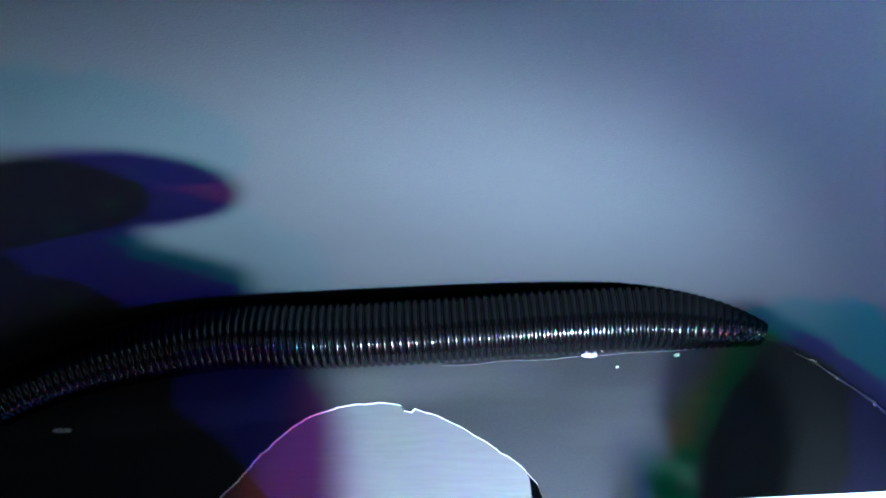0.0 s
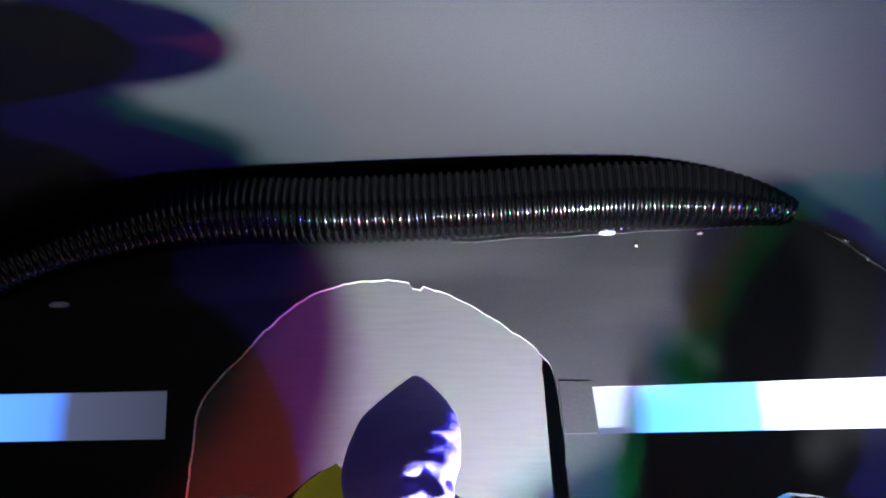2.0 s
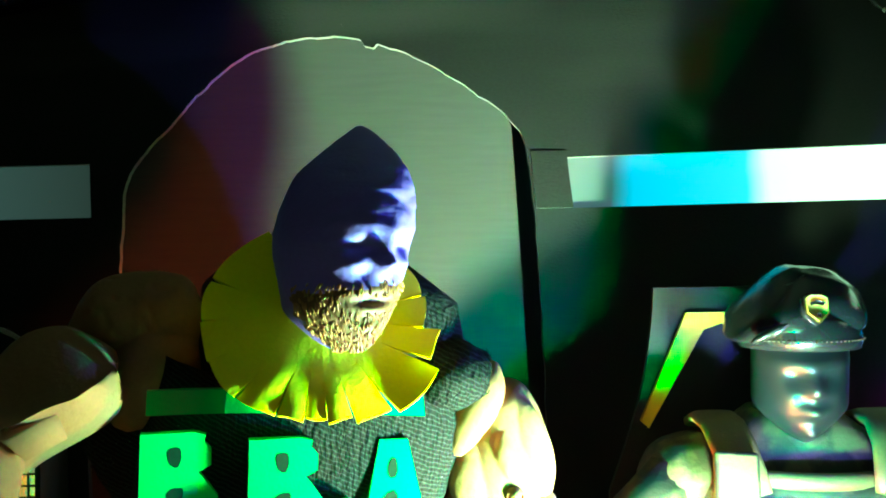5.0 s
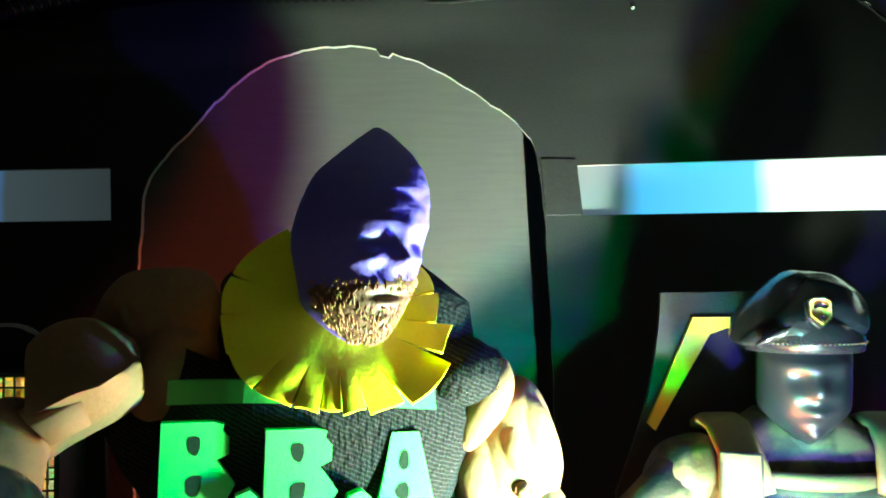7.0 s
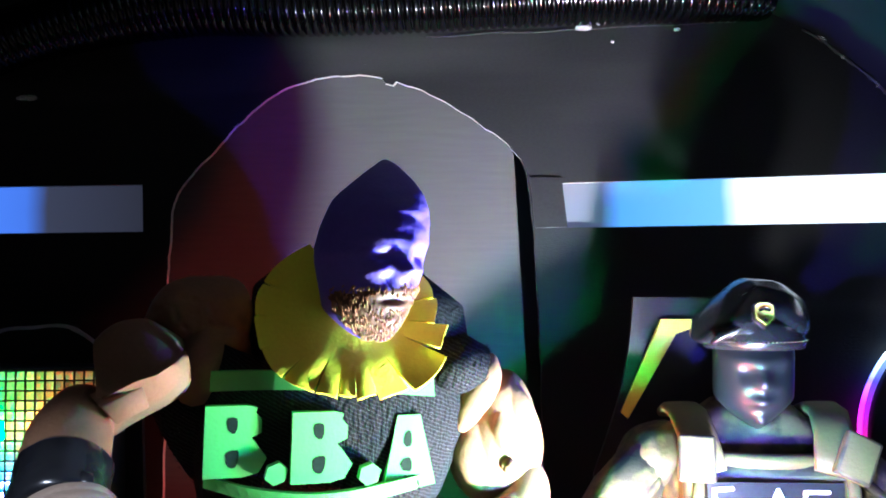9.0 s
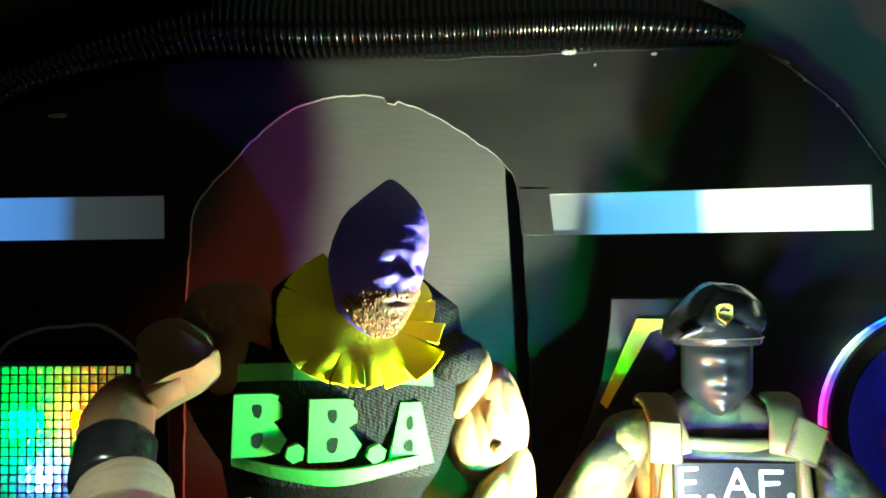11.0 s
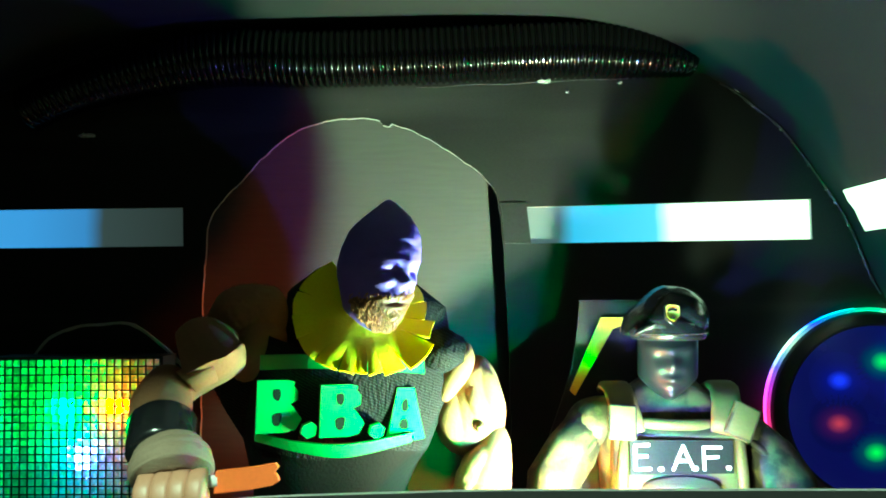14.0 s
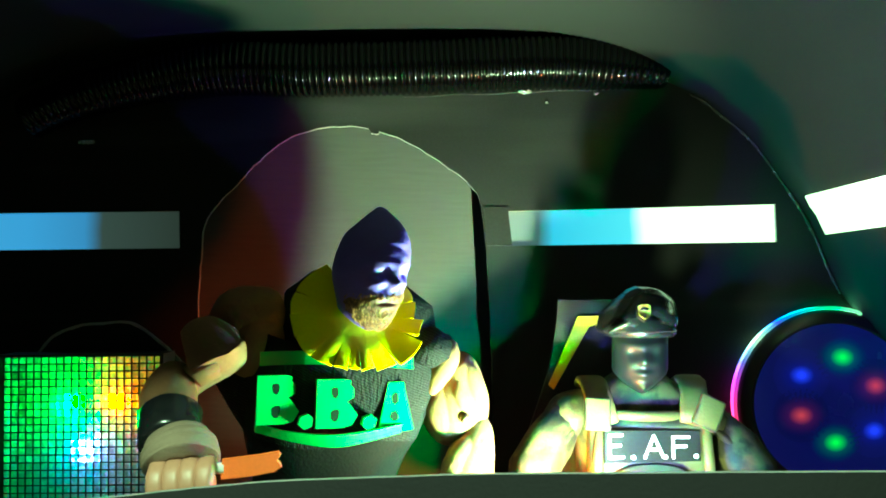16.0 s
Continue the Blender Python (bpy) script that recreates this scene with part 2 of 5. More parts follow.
lens_tree.links.new(lens_own.outputs["Random"], lens_span.inputs["Value"])
lens_tree.links.new(lens_span.outputs["Result"], lens_through.inputs["Color"])
lens_tree.links.new(lens_mix.outputs[0], lens_both.inputs[1])
lens_tree.links.new(lens_clear.outputs[0], lens_both.inputs[2])
lens_tree.links.new(lens_both.outputs[0], lens_tree.nodes["Material Output"].inputs["Surface"])


# ---- mesh helpers ----
def finish(name, bm, mats, parent=None, label="", smooth=True):
    if not isinstance(mats, (list, tuple)):
        mats = [mats]
    me = bpy.data.meshes.new(name)
    bm.normal_update()
    for f in bm.faces:
        f.smooth = smooth
    bm.to_mesh(me)
    bm.free()
    for m in mats:
        me.materials.append(m)
    ob = new(name, me)
    if parent:
        ob.parent = parent
    return tagged(ob, label)


def part(name, bm, mat, parent, label="", smooth=True):
    return finish(name, bm, mat, parent, label, smooth)


def empty(name, place=(0, 0, 0)):
    ob = new(name)
    ob.empty_display_size = 0.01
    ob.location = place
    return ob


def smooth_line(points, steps=6, closed=False):
    """A Catmull-Rom line through the points."""
    pts = [Vector(p) for p in points]
    n = len(pts)
    out = []
    for i in range(n if closed else n - 1):
        a, b, c, d = (pts[(i + k) % n] if closed else pts[min(max(i + k, 0), n - 1)] for k in (-1, 0, 1, 2))
        for s in range(steps):
            u = s / steps
            out.append(0.5 * (2 * b + (c - a) * u + (2 * a - 5 * b + 4 * c - d) * u * u + (3 * b - a - 3 * c + d) * u ** 3))
    if not closed:
        out.append(pts[-1])
    return out


def plate(bm, outer, y0, y1, holes=(), m=None, face_mat=0, side_mat=0, hole_mats=(), back_mat=None):
    """An upright card with front y0 and back y1 (y0 < y1), cut to the outline of x, z points, with holes."""
    m = m or Matrix()
    loops = [[Vector((p[0], p[1], 0)) for p in loop] for loop in (outer, *holes)]
    flat = [p for loop in loops for p in loop]
    tris = tessellate(loops)
    front = [bm.verts.new(m @ Vector((p.x, y0, p.y))) for p in flat]
    back = [bm.verts.new(m @ Vector((p.x, y1, p.y))) for p in flat]
    for a, b, c in tris:
        ua, ub, uc = flat[a], flat[b], flat[c]
        if (ub - ua).cross(uc - ua).z < 0:
            b, c = c, b
        for vs, mat in (((front[a], front[b], front[c]), face_mat), ((back[c], back[b], back[a]), face_mat if back_mat is None else back_mat)):
            try:
                bm.faces.new(vs).material_index = mat
            except ValueError:
                pass
    at = 0
    for k, loop in enumerate(loops):
        mat = side_mat if k == 0 else (hole_mats[k - 1] if k - 1 < len(hole_mats) else side_mat)
        for i in range(len(loop)):
            a, b = at + i, at + (i + 1) % len(loop)
            bm.faces.new((front[a], back[a], back[b], front[b])).material_index = mat
        at += len(loop)
    return bm


def box(bm, low, high, bevel=0.0, m=None, mat=0):
    made = bmesh.ops.create_cube(bm, size=1)["verts"]
    for v in made:
        v.co = Vector([(a + b) / 2 + (b - a) * u for a, b, u in zip(low, high, v.co)])
    faces = list({f for v in made for f in v.link_faces})
    for f in faces:
        f.material_index = mat
    if bevel:
        edges = list({e for v in made for e in v.link_edges})
        done = bmesh.ops.bevel(bm, geom=edges, offset=bevel, segments=2, affect="EDGES", profile=0.5)
        made = list({v for f in done["faces"] for v in f.verts} | {v for v in made if v.is_valid})
    if m:
        for v in made:
            v.co = m @ v.co
    return bm


def loft(bm, rings, mat=0, seg=24, power=2.0, turn=0.0, caps=True, wobble=0.0, scale=200.0):
    """Rings of (centre, half-width, half-depth), laid across the line of the centres."""
    centres = [Vector(r[0]) for r in rings]
    side0 = Vector((math.cos(turn), math.sin(turn), 0))
    loops = []
    for i, (c, a, b) in enumerate(rings):
        along = (centres[min(i + 1, len(rings) - 1)] - centres[max(i - 1, 0)]).normalized()
        side = (side0 - along * side0.dot(along)).normalized()
        other = along.cross(side)
        loop = []
        for k in range(seg):
            w = 2 * math.pi * k / seg
            cu, su = math.cos(w), math.sin(w)
            u = math.copysign(abs(cu) ** (2 / power), cu)
            v = math.copysign(abs(su) ** (2 / power), su)
            p = centres[i] + side * a * u + other * b * v
            if wobble:
                p += (p - centres[i]).normalized() * wobble * noise.noise(p * scale)
            loop.append(bm.verts.new(p))
        loops.append(loop)
    for lo, hi in zip(loops, loops[1:]):
        for k in range(seg):
            bm.faces.new((lo[k], lo[(k + 1) % seg], hi[(k + 1) % seg], hi[k])).material_index = mat
    if caps:
        bm.faces.new(loops[0][::-1]).material_index = mat
        bm.faces.new(loops[-1]).material_index = mat
    return loops


def blob(bm, centre, radii, turn=(0, 0, 0), mat=0, seg=20, shape=None, wobble=0.0, scale=200.0):
    """A rounded lump; shape(p) may move the points of the unit ball before they are sized."""
    m = Matrix.Translation(centre) @ Euler([radians(a) for a in turn]).to_matrix().to_4x4() @ Matrix.Diagonal((*radii, 1))
    rows = max(5, seg * 3 // 4)
    made = []

    def put(p):
        if shape:
            p = shape(p)
        if wobble:
            p = p * (1 + wobble * noise.noise(m @ p * scale))
        made.append(bm.verts.new(m @ p))
        return made[-1]

    top, low = put(Vector((0, 0, 1))), put(Vector((0, 0, -1)))
    rings = []
    for i in range(1, rows):
        a = math.pi * i / rows
        rings.append([put(Vector((math.sin(a) * math.cos(2 * math.pi * k / seg), math.sin(a) * math.sin(2 * math.pi * k / seg), math.cos(a)))) for k in range(seg)])
    for k in range(seg):
        n = (k + 1) % seg
        bm.faces.new((top, rings[0][k], rings[0][n])).material_index = mat
        bm.faces.new((low, rings[-1][n], rings[-1][k])).material_index = mat
        for a, b in zip(rings, rings[1:]):
            bm.faces.new((a[k], b[k], b[n], a[n])).material_index = mat
    return made


def tessellate(loops):
    import mathutils
    return mathutils.geometry.tessellate_polygon(loops)


def stroke(bm, points, width, y0, y1, m, mat=0):
    """A thick hand-drawn line of x, z points as a low ridge with round ends."""
    for a, b in zip(points, points[1:]):
        a, b = Vector(a), Vector(b)
        d = (b - a).normalized()
        n = Vector((-d.y, d.x))
        out = []
        for k in range(9):
            w = -math.pi / 2 + math.pi * k / 8
            out.append(b + (d * math.cos(w) + n * math.sin(w)) * width / 2)
        for k in range(9):
            w = math.pi / 2 + math.pi * k / 8
            out.append(a + (d * math.cos(w) + n * math.sin(w)) * width / 2)
        plate(bm, out, y0, y1, m=m, face_mat=mat, side_mat=mat)


# ---- the large structure ----
MIDDLE = -0.031
HALF = [(0.0, 0.2130), (0.03, 0.2128), (0.055, 0.2118), (0.0713, 0.2100), (0.0925, 0.2045), (0.1145, 0.1933), (0.1232, 0.1869), (0.1335, 0.1778),
        (0.1436, 0.1634), (0.149, 0.155), (0.1536, 0.1456), (0.160, 0.1297), (0.172, 0.112), (0.190, 0.09), (0.198, 0.05), (0.20, 0.0)]
right_half = smooth_line([(u, z, 0) for u, z in HALF], 4)
PROFILE = [(MIDDLE + p.x, p.y) for p in reversed(right_half)] + [(MIDDLE - p.x, p.y) for p in right_half[1:]]

ARCH = [(0.0166, 0.03), (0.0164, 0.071), (0.0158, 0.1152), (0.0148, 0.141), (0.0132, 0.157), (0.0108, 0.1632), (0.0035, 0.1698), (-0.0086, 0.1779),
        (-0.0208, 0.1830), (-0.0316, 0.1846), (-0.0436, 0.1828), (-0.0542, 0.1781), (-0.0662, 0.1665), (-0.0768, 0.1543), (-0.0786, 0.1438), (-0.0798, 0.1229),
        (-0.0802, 0.08), (-0.0804, 0.03)]
arch_line = [(p.x + 0.00035 * noise.noise(Vector((p.x * 300, p.y * 300, 1))) + 0.00018 * noise.noise(Vector((p.x * 900, p.y * 900, 4))), p.y + 0.00045 * noise.noise(Vector((p.x * 260, p.y * 260, 7))) + 0.00018 * noise.noise(Vector((p.x * 900, p.y * 900, 9))))
             for p in smooth_line([(x, z, 0) for x, z in ARCH], 12)]
# small nicks in the cut
arch_line = [(x, z - (0.0011 if abs(x + 0.0215) < 0.0012 else 0)) for x, z in arch_line]

SLIT_LEFT = [(-0.205, 0.1449), (-0.0857, 0.1449), (-0.0859, 0.1571), (-0.205, 0.1571)]
SLIT_RIGHT = [(0.0233, 0.1445), (0.1094, 0.1449), (0.1092, 0.1572), (0.0221, 0.1558)]
bm = bmesh.new()
plate(bm, PROFILE, 0.0, 0.0016, holes=(arch_line, SLIT_LEFT, SLIT_RIGHT), side_mat=1, hole_mats=(1, 1, 1))
tagged(finish("wall_back", bm, [BLACK_CARD, CUT_EDGE], smooth=False), "black card back wall with an arched doorway and window slits", "wall", kind="structure")

# grey card behind the doorway; at its one side a dark gap stays open
inner = [(min(x, 0.0100 + max(0.0, (0.1636 - z)) * 0.045), z) for x, z in arch_line]
inner = [(x - 0.004 if x < -0.07 else x, z + (0.004 if z > 0.16 and x < 0.008 else 0)) for x, z in inner]
bm = bmesh.new()
plate(bm, inner, 0.0024, 0.0040, side_mat=0)
tagged(finish("door_panel", bm, [GREY_CARD], smooth=False), "grey card panel filling the arched doorway", "panel", kind="structure")
bm = bmesh.new()
box(bm, (-0.24, 0.020, 0.0), (0.18, 0.022, 0.24))
tagged(finish("wall_backing", bm, DARK_CARD, smooth=False), "black card backing behind the wall", "wall", kind="structure")

# paper in the window slits; the light from behind is put in as emission
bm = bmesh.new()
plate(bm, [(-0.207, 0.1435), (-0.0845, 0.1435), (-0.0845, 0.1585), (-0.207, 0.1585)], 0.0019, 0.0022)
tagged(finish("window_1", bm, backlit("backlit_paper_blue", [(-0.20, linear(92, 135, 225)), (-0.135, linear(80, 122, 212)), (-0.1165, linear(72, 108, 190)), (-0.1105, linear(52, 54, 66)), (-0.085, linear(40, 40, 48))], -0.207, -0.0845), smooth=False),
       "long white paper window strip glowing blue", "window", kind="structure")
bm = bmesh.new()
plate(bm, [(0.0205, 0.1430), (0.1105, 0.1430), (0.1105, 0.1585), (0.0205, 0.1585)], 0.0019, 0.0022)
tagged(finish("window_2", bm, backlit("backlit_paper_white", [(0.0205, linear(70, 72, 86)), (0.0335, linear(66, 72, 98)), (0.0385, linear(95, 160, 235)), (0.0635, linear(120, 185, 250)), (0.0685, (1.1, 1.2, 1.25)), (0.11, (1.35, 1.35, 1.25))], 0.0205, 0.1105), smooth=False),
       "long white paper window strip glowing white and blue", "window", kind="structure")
bm = bmesh.new()
plate(bm, [(0.0150, 0.1446), (0.0229, 0.1446), (0.0220, 0.1572), (0.0140, 0.1574)], -0.0006, 0.0, side_mat=1)
tagged(finish("card_tab", bm, [BLACK_CARD, PALE_EDGE], smooth=False), "small black card tab glued beside the doorway", "card")

# vaulted shell from the back wall towards the front
bm = bmesh.new()
rows = []
for k in range(13):
    y = -0.215 * k / 12
    rows.append([[bm.verts.new((MIDDLE + (x - MIDDLE) * s, y, z * (s if z > 0.1 else 1))) for x, z in PROFILE] for s in (1.0, 1.012)])
for (a, ao), (b, bo) in zip(rows, rows[1:]):
    for i in range(len(PROFILE) - 1):
        bm.faces.new((a[i], a[i + 1], b[i + 1], b[i]))
        bm.faces.new((ao[i + 1], ao[i], bo[i], bo[i + 1]))
for a, ao in (rows[0], rows[-1]):
    for i in range(len(PROFILE) - 1):
        bm.faces.new((a[i], ao[i], ao[i + 1], a[i + 1]))
tagged(finish("ceiling", bm, GREY_SHELL), "grey vaulted shell arching over the cabin", "ceiling", kind="structure")


def shell_x(z):
    for (x0, z0), (x1, z1) in zip(PROFILE, PROFILE[1:]):
        if min(z0, z1) <= z <= max(z0, z1) and x0 > MIDDLE:
            return x0 + (x1 - x0) * (z - z0) / (z1 - z0 + 1e-9)
    return 0.14


# paper strip along the side of the shell
bm = bmesh.new()
for y0, y1 in ((-0.075, -0.0095),):
    levels = [0.1466 + (0.1588 - 0.1466) * k / 4 for k in range(5)]
    near = [bm.verts.new((shell_x(z) - 0.0009, y0, z)) for z in levels]
    far = [bm.verts.new((shell_x(z) - 0.0009, y1 + 0.0006 * math.sin(9 * z * 100), z)) for z in levels]
    far2 = [bm.verts.new((shell_x(z) - 0.0003, y1, z)) for z in levels]
    for k in range(4):
        bm.faces.new((far[k], near[k], near[k + 1], far[k + 1]))
        bm.faces.new((far[k], far[k + 1], far2[k + 1], far2[k]))
# the strip's light is its own even emission, no lamp is behind it
tagged(finish("window_3", bm, glow("backlit_paper_side", (0.95, 1.0, 0.92), 1.1)), "white glowing paper window strip on the side of the shell", "window", kind="structure")

# the dashboard in front
DASH = [(-0.20, 0.0905), (-0.12, 0.0918), (-0.079, 0.0932), (-0.0605, 0.0940), (-0.0482, 0.0952), (-0.0379, 0.0961), (-0.0277, 0.0968), (-0.0072, 0.0974),
        (0.0092, 0.0977), (0.0438, 0.0977), (0.0811, 0.0976), (0.14, 0.0972), (0.20, 0.0965)]
dash_line = [(p.x, p.y + 0.0001 * noise.noise(Vector((p.x * 400, 0, 3)))) for p in smooth_line([(x, z, 0) for x, z in DASH], 5)]
bm = bmesh.new()
plate(bm, [(0.20, 0.0), *reversed(dash_line), (-0.20, 0.0)], -0.1290, -0.1275, side_mat=1)
tagged(finish("dashboard", bm, [DARK_CARD, PALE_EDGE], smooth=False), "dark grey card dashboard edge in front of the figures", "dashboard", kind="structure")

# the table under everything and the dim room around
bm = bmesh.new()
box(bm, (-0.40, -0.70, -0.02), (0.40, 0.12, 0.0), 0.003)
tagged(finish("table", bm, TABLE_WOOD, smooth=False), "dark wooden table top under the cabin", "table")
for name, low, high in (("ceiling_room", (-0.40, -0.70, 0.60), (0.40, 0.12, 0.62)), ("wall_north", (-0.40, 0.10, 0.0), (0.40, 0.12, 0.60)), ("wall_south", (-0.40, -0.72, 0.0), (0.40, -0.70, 0.60)),
                        ("wall_west", (-0.42, -0.72, 0.0), (-0.40, 0.12, 0.60)), ("wall_east", (0.40, -0.72, 0.0), (0.42, 0.12, 0.60))):
    bm = bmesh.new()
    box(bm, low, high)
    tagged(finish(name, bm, ROOM_PAINT, smooth=False), "plain painted surface in dim light around the cabin", name.split("_")[0], kind="structure")


# ---- hose and glue along the top of the wall ----
def ribbed_hose():
    line = smooth_line([(-0.131, -0.0090, 0.1868), (-0.124, -0.0091, 0.1900), (-0.103, -0.0091, 0.1964), (-0.0724, -0.0091, 0.2018), (-0.042, -0.0091, 0.2013), (-0.012, -0.0091, 0.2016), (0.0173, -0.0091, 0.2024),
                        (0.040, -0.0090, 0.2026), (0.055, -0.0085, 0.2015), (0.066, -0.0075, 0.2002), (0.0725, -0.006, 0.1994)], 40)
    lengths = [0.0]
    for a, b in zip(line, line[1:]):
        lengths.append(lengths[-1] + (b - a).length)
    total, pitch, fine = lengths[-1], 0.00205, 8
    count = int(total / pitch) * fine
    rings = []
    j = 0
    for k in range(count + 1):
        s = total * k / count
        while j < len(lengths) - 2 and lengths[j + 1] < s:
            j += 1
        c = line[j].lerp(line[j + 1], (s - lengths[j]) / (lengths[j + 1] - lengths[j]))
        base = 0.0084
        if c.x > 0.04:
            base *= 1 - 0.42 * ((c.x - 0.04) / 0.0325) ** 1.6
        if c.x < -0.075:
            base *= 1 - 0.22 * min(1, (-0.075 - c.x) / 0.04)
        rings.append((c, base, base))
    hose = tagged(empty("ribbed_hose", line[len(line) // 2]), "black ribbed plastic hose glued along the wall top", "hose")
    off = -Vector(hose.location)
    bm = bmesh.new()
    loft(bm, [(c + off, a, b) for c, a, b in rings], seg=30)
    part("tube", bm, HOSE, hose)
    # one rounded rib, shared by all
    bm = bmesh.new()
    prof = [(0.985, -0.50), (1.030, -0.36), (1.062, -0.16), (1.070, 0.0), (1.062, 0.16), (1.030, 0.36), (0.985, 0.50)]
    seg = 44
    loops = [[bm.verts.new((r * math.cos(2 * math.pi * k / seg), r * math.sin(2 * math.pi * k / seg), z)) for r, z in prof] for k in range(seg)]
    for a, b in zip(loops, loops[1:] + loops[:1]):
        for i in range(len(prof) - 1):
            bm.faces.new((a[i], b[i], b[i + 1], a[i + 1]))
    first = part("rib", bm, HOSE, hose)
    for n, k in enumerate(range(0, count, fine)):
        c, r = rings[k][0], rings[k][1]
        along = rings[min(k + 1, count)][0] - rings[max(k - 1, 0)][0]
        ob = first if n == 0 else new("rib", first.data)
        ob.parent = hose
        ob.matrix_basis = Matrix.Translation(c + off) @ along.to_track_quat("Z", "Y").to_matrix().to_4x4() @ Matrix.Diagonal((r, r, pitch * 0.96, 1))
    return hose


ribbed_hose()


def glue_drop(place, size, seed):
    bm = bmesh.new()
    blob(bm, place, size, seg=14, wobble=0.35, scale=300 + seed * 40)
    return tagged(finish("glue_drop", bm, GLUE), "clear hardened drop of hot glue", "glue", group="glue drops")


for n, (place, size) in enumerate((((0.0278, -0.0020, 0.1948), (0.0024, 0.0014, 0.0008)), ((0.0322, -0.0018, 0.1962), (0.0016, 0.0012, 0.0008)), ((0.0512, -0.0012, 0.1940), (0.0009, 0.0007, 0.0005)),
                                   ((-0.1162, -0.0014, 0.1800), (0.0028, 0.0010, 0.0008)),
                                   ((0.0930, -0.0012, 0.1880), (0.0012, 0.0010, 0.0010)), ((0.0945, -0.0012, 0.1868), (0.0008, 0.0008, 0.0008)), ((0.0880, -0.0010, 0.1912), (0.0022, 0.0008, 0.0007)),
                                   ((0.0352, -0.0006, 0.1915), (0.0005, 0.0004, 0.0004)))):
    glue_drop(place, size, n)

for n in range(9):
    z = 0.1862 - 0.0062 * n - 0.0012 * math.sin(n * 2.1)
    glue_drop((shell_x(z) - 0.0012, -0.0012, z), (0.0004 + 0.0002 * (n % 3 == 0), 0.0004, 0.0007 + 0.0003 * math.sin(n * 1.7)), n + 20)

# lumpy bead of glue in the seam between wall and shell
bm = bmesh.new()
bead = []
for k in range(90):
    z = 0.1935 - (0.1935 - 0.128) * k / 89
    c = Vector((shell_x(z) - 0.0008, -0.0008, z))
    r = 0.00028 + 0.0005 * max(0, noise.noise(c * 420)) + 0.00025 * max(0, noise.noise(c * 1300))
    bead.append((c, r, r))
loft(bm, bead, seg=8)
tagged(finish("glue_bead", bm, DARK_GLUE), "dull black bead of glue in the wall seam", "glue")
# long thin bead under the hose
bm = bmesh.new()
bead = []
for k in range(120):
    x = -0.012 + 0.078 * k / 119
    c = Vector((x, -0.0006, 0.1938 + 0.002 * (k / 119) + 0.0004 * noise.noise(Vector((x * 90, 0, 0)))))
    r = 0.00010 + 0.00016 * max(0, noise.noise(c * 500))
    bead.append((c, r, r))
loft(bm, bead, seg=8)
tagged(finish("glue_bead", bm, DARK_GLUE), "thin dark bead of glue under the hose", "glue")

# dark card with a pale cut edge behind the square lamp
hump = [(-0.0720, 0.02), (-0.0745, 0.1085), (-0.0806, 0.1149), (-0.0903, 0.1219), (-0.1000, 0.1220), (-0.1066, 0.1214), (-0.1144, 0.1182), (-0.1195, 0.1120), (-0.123, 0.02)]
bm = bmesh.new()
plate(bm, hump, -0.0290, -0.0275)
card_hump = tagged(finish("card_hump", bm, BLACK_CARD, smooth=False), "black card with a rounded pale cut edge", "card")
bm = bmesh.new()
rim = smooth_line([(x, z, 0) for x, z in hump[1:-1]], 6)
for a, c in zip(rim, rim[1:]):
    n = Vector((-(c - a).y, (c - a).x, 0)).normalized() * (0.0008 + 0.0002 * noise.noise(a * 500))
    plate(bm, [(a.x, a.y), (c.x, c.y), (c.x + n.x, c.y + n.y), (a.x + n.x, a.y + n.y)], -0.0293, -0.0289)
part("cut_edge", bm, PALE_EDGE, card_hump, "pale worn cut edge", smooth=False)


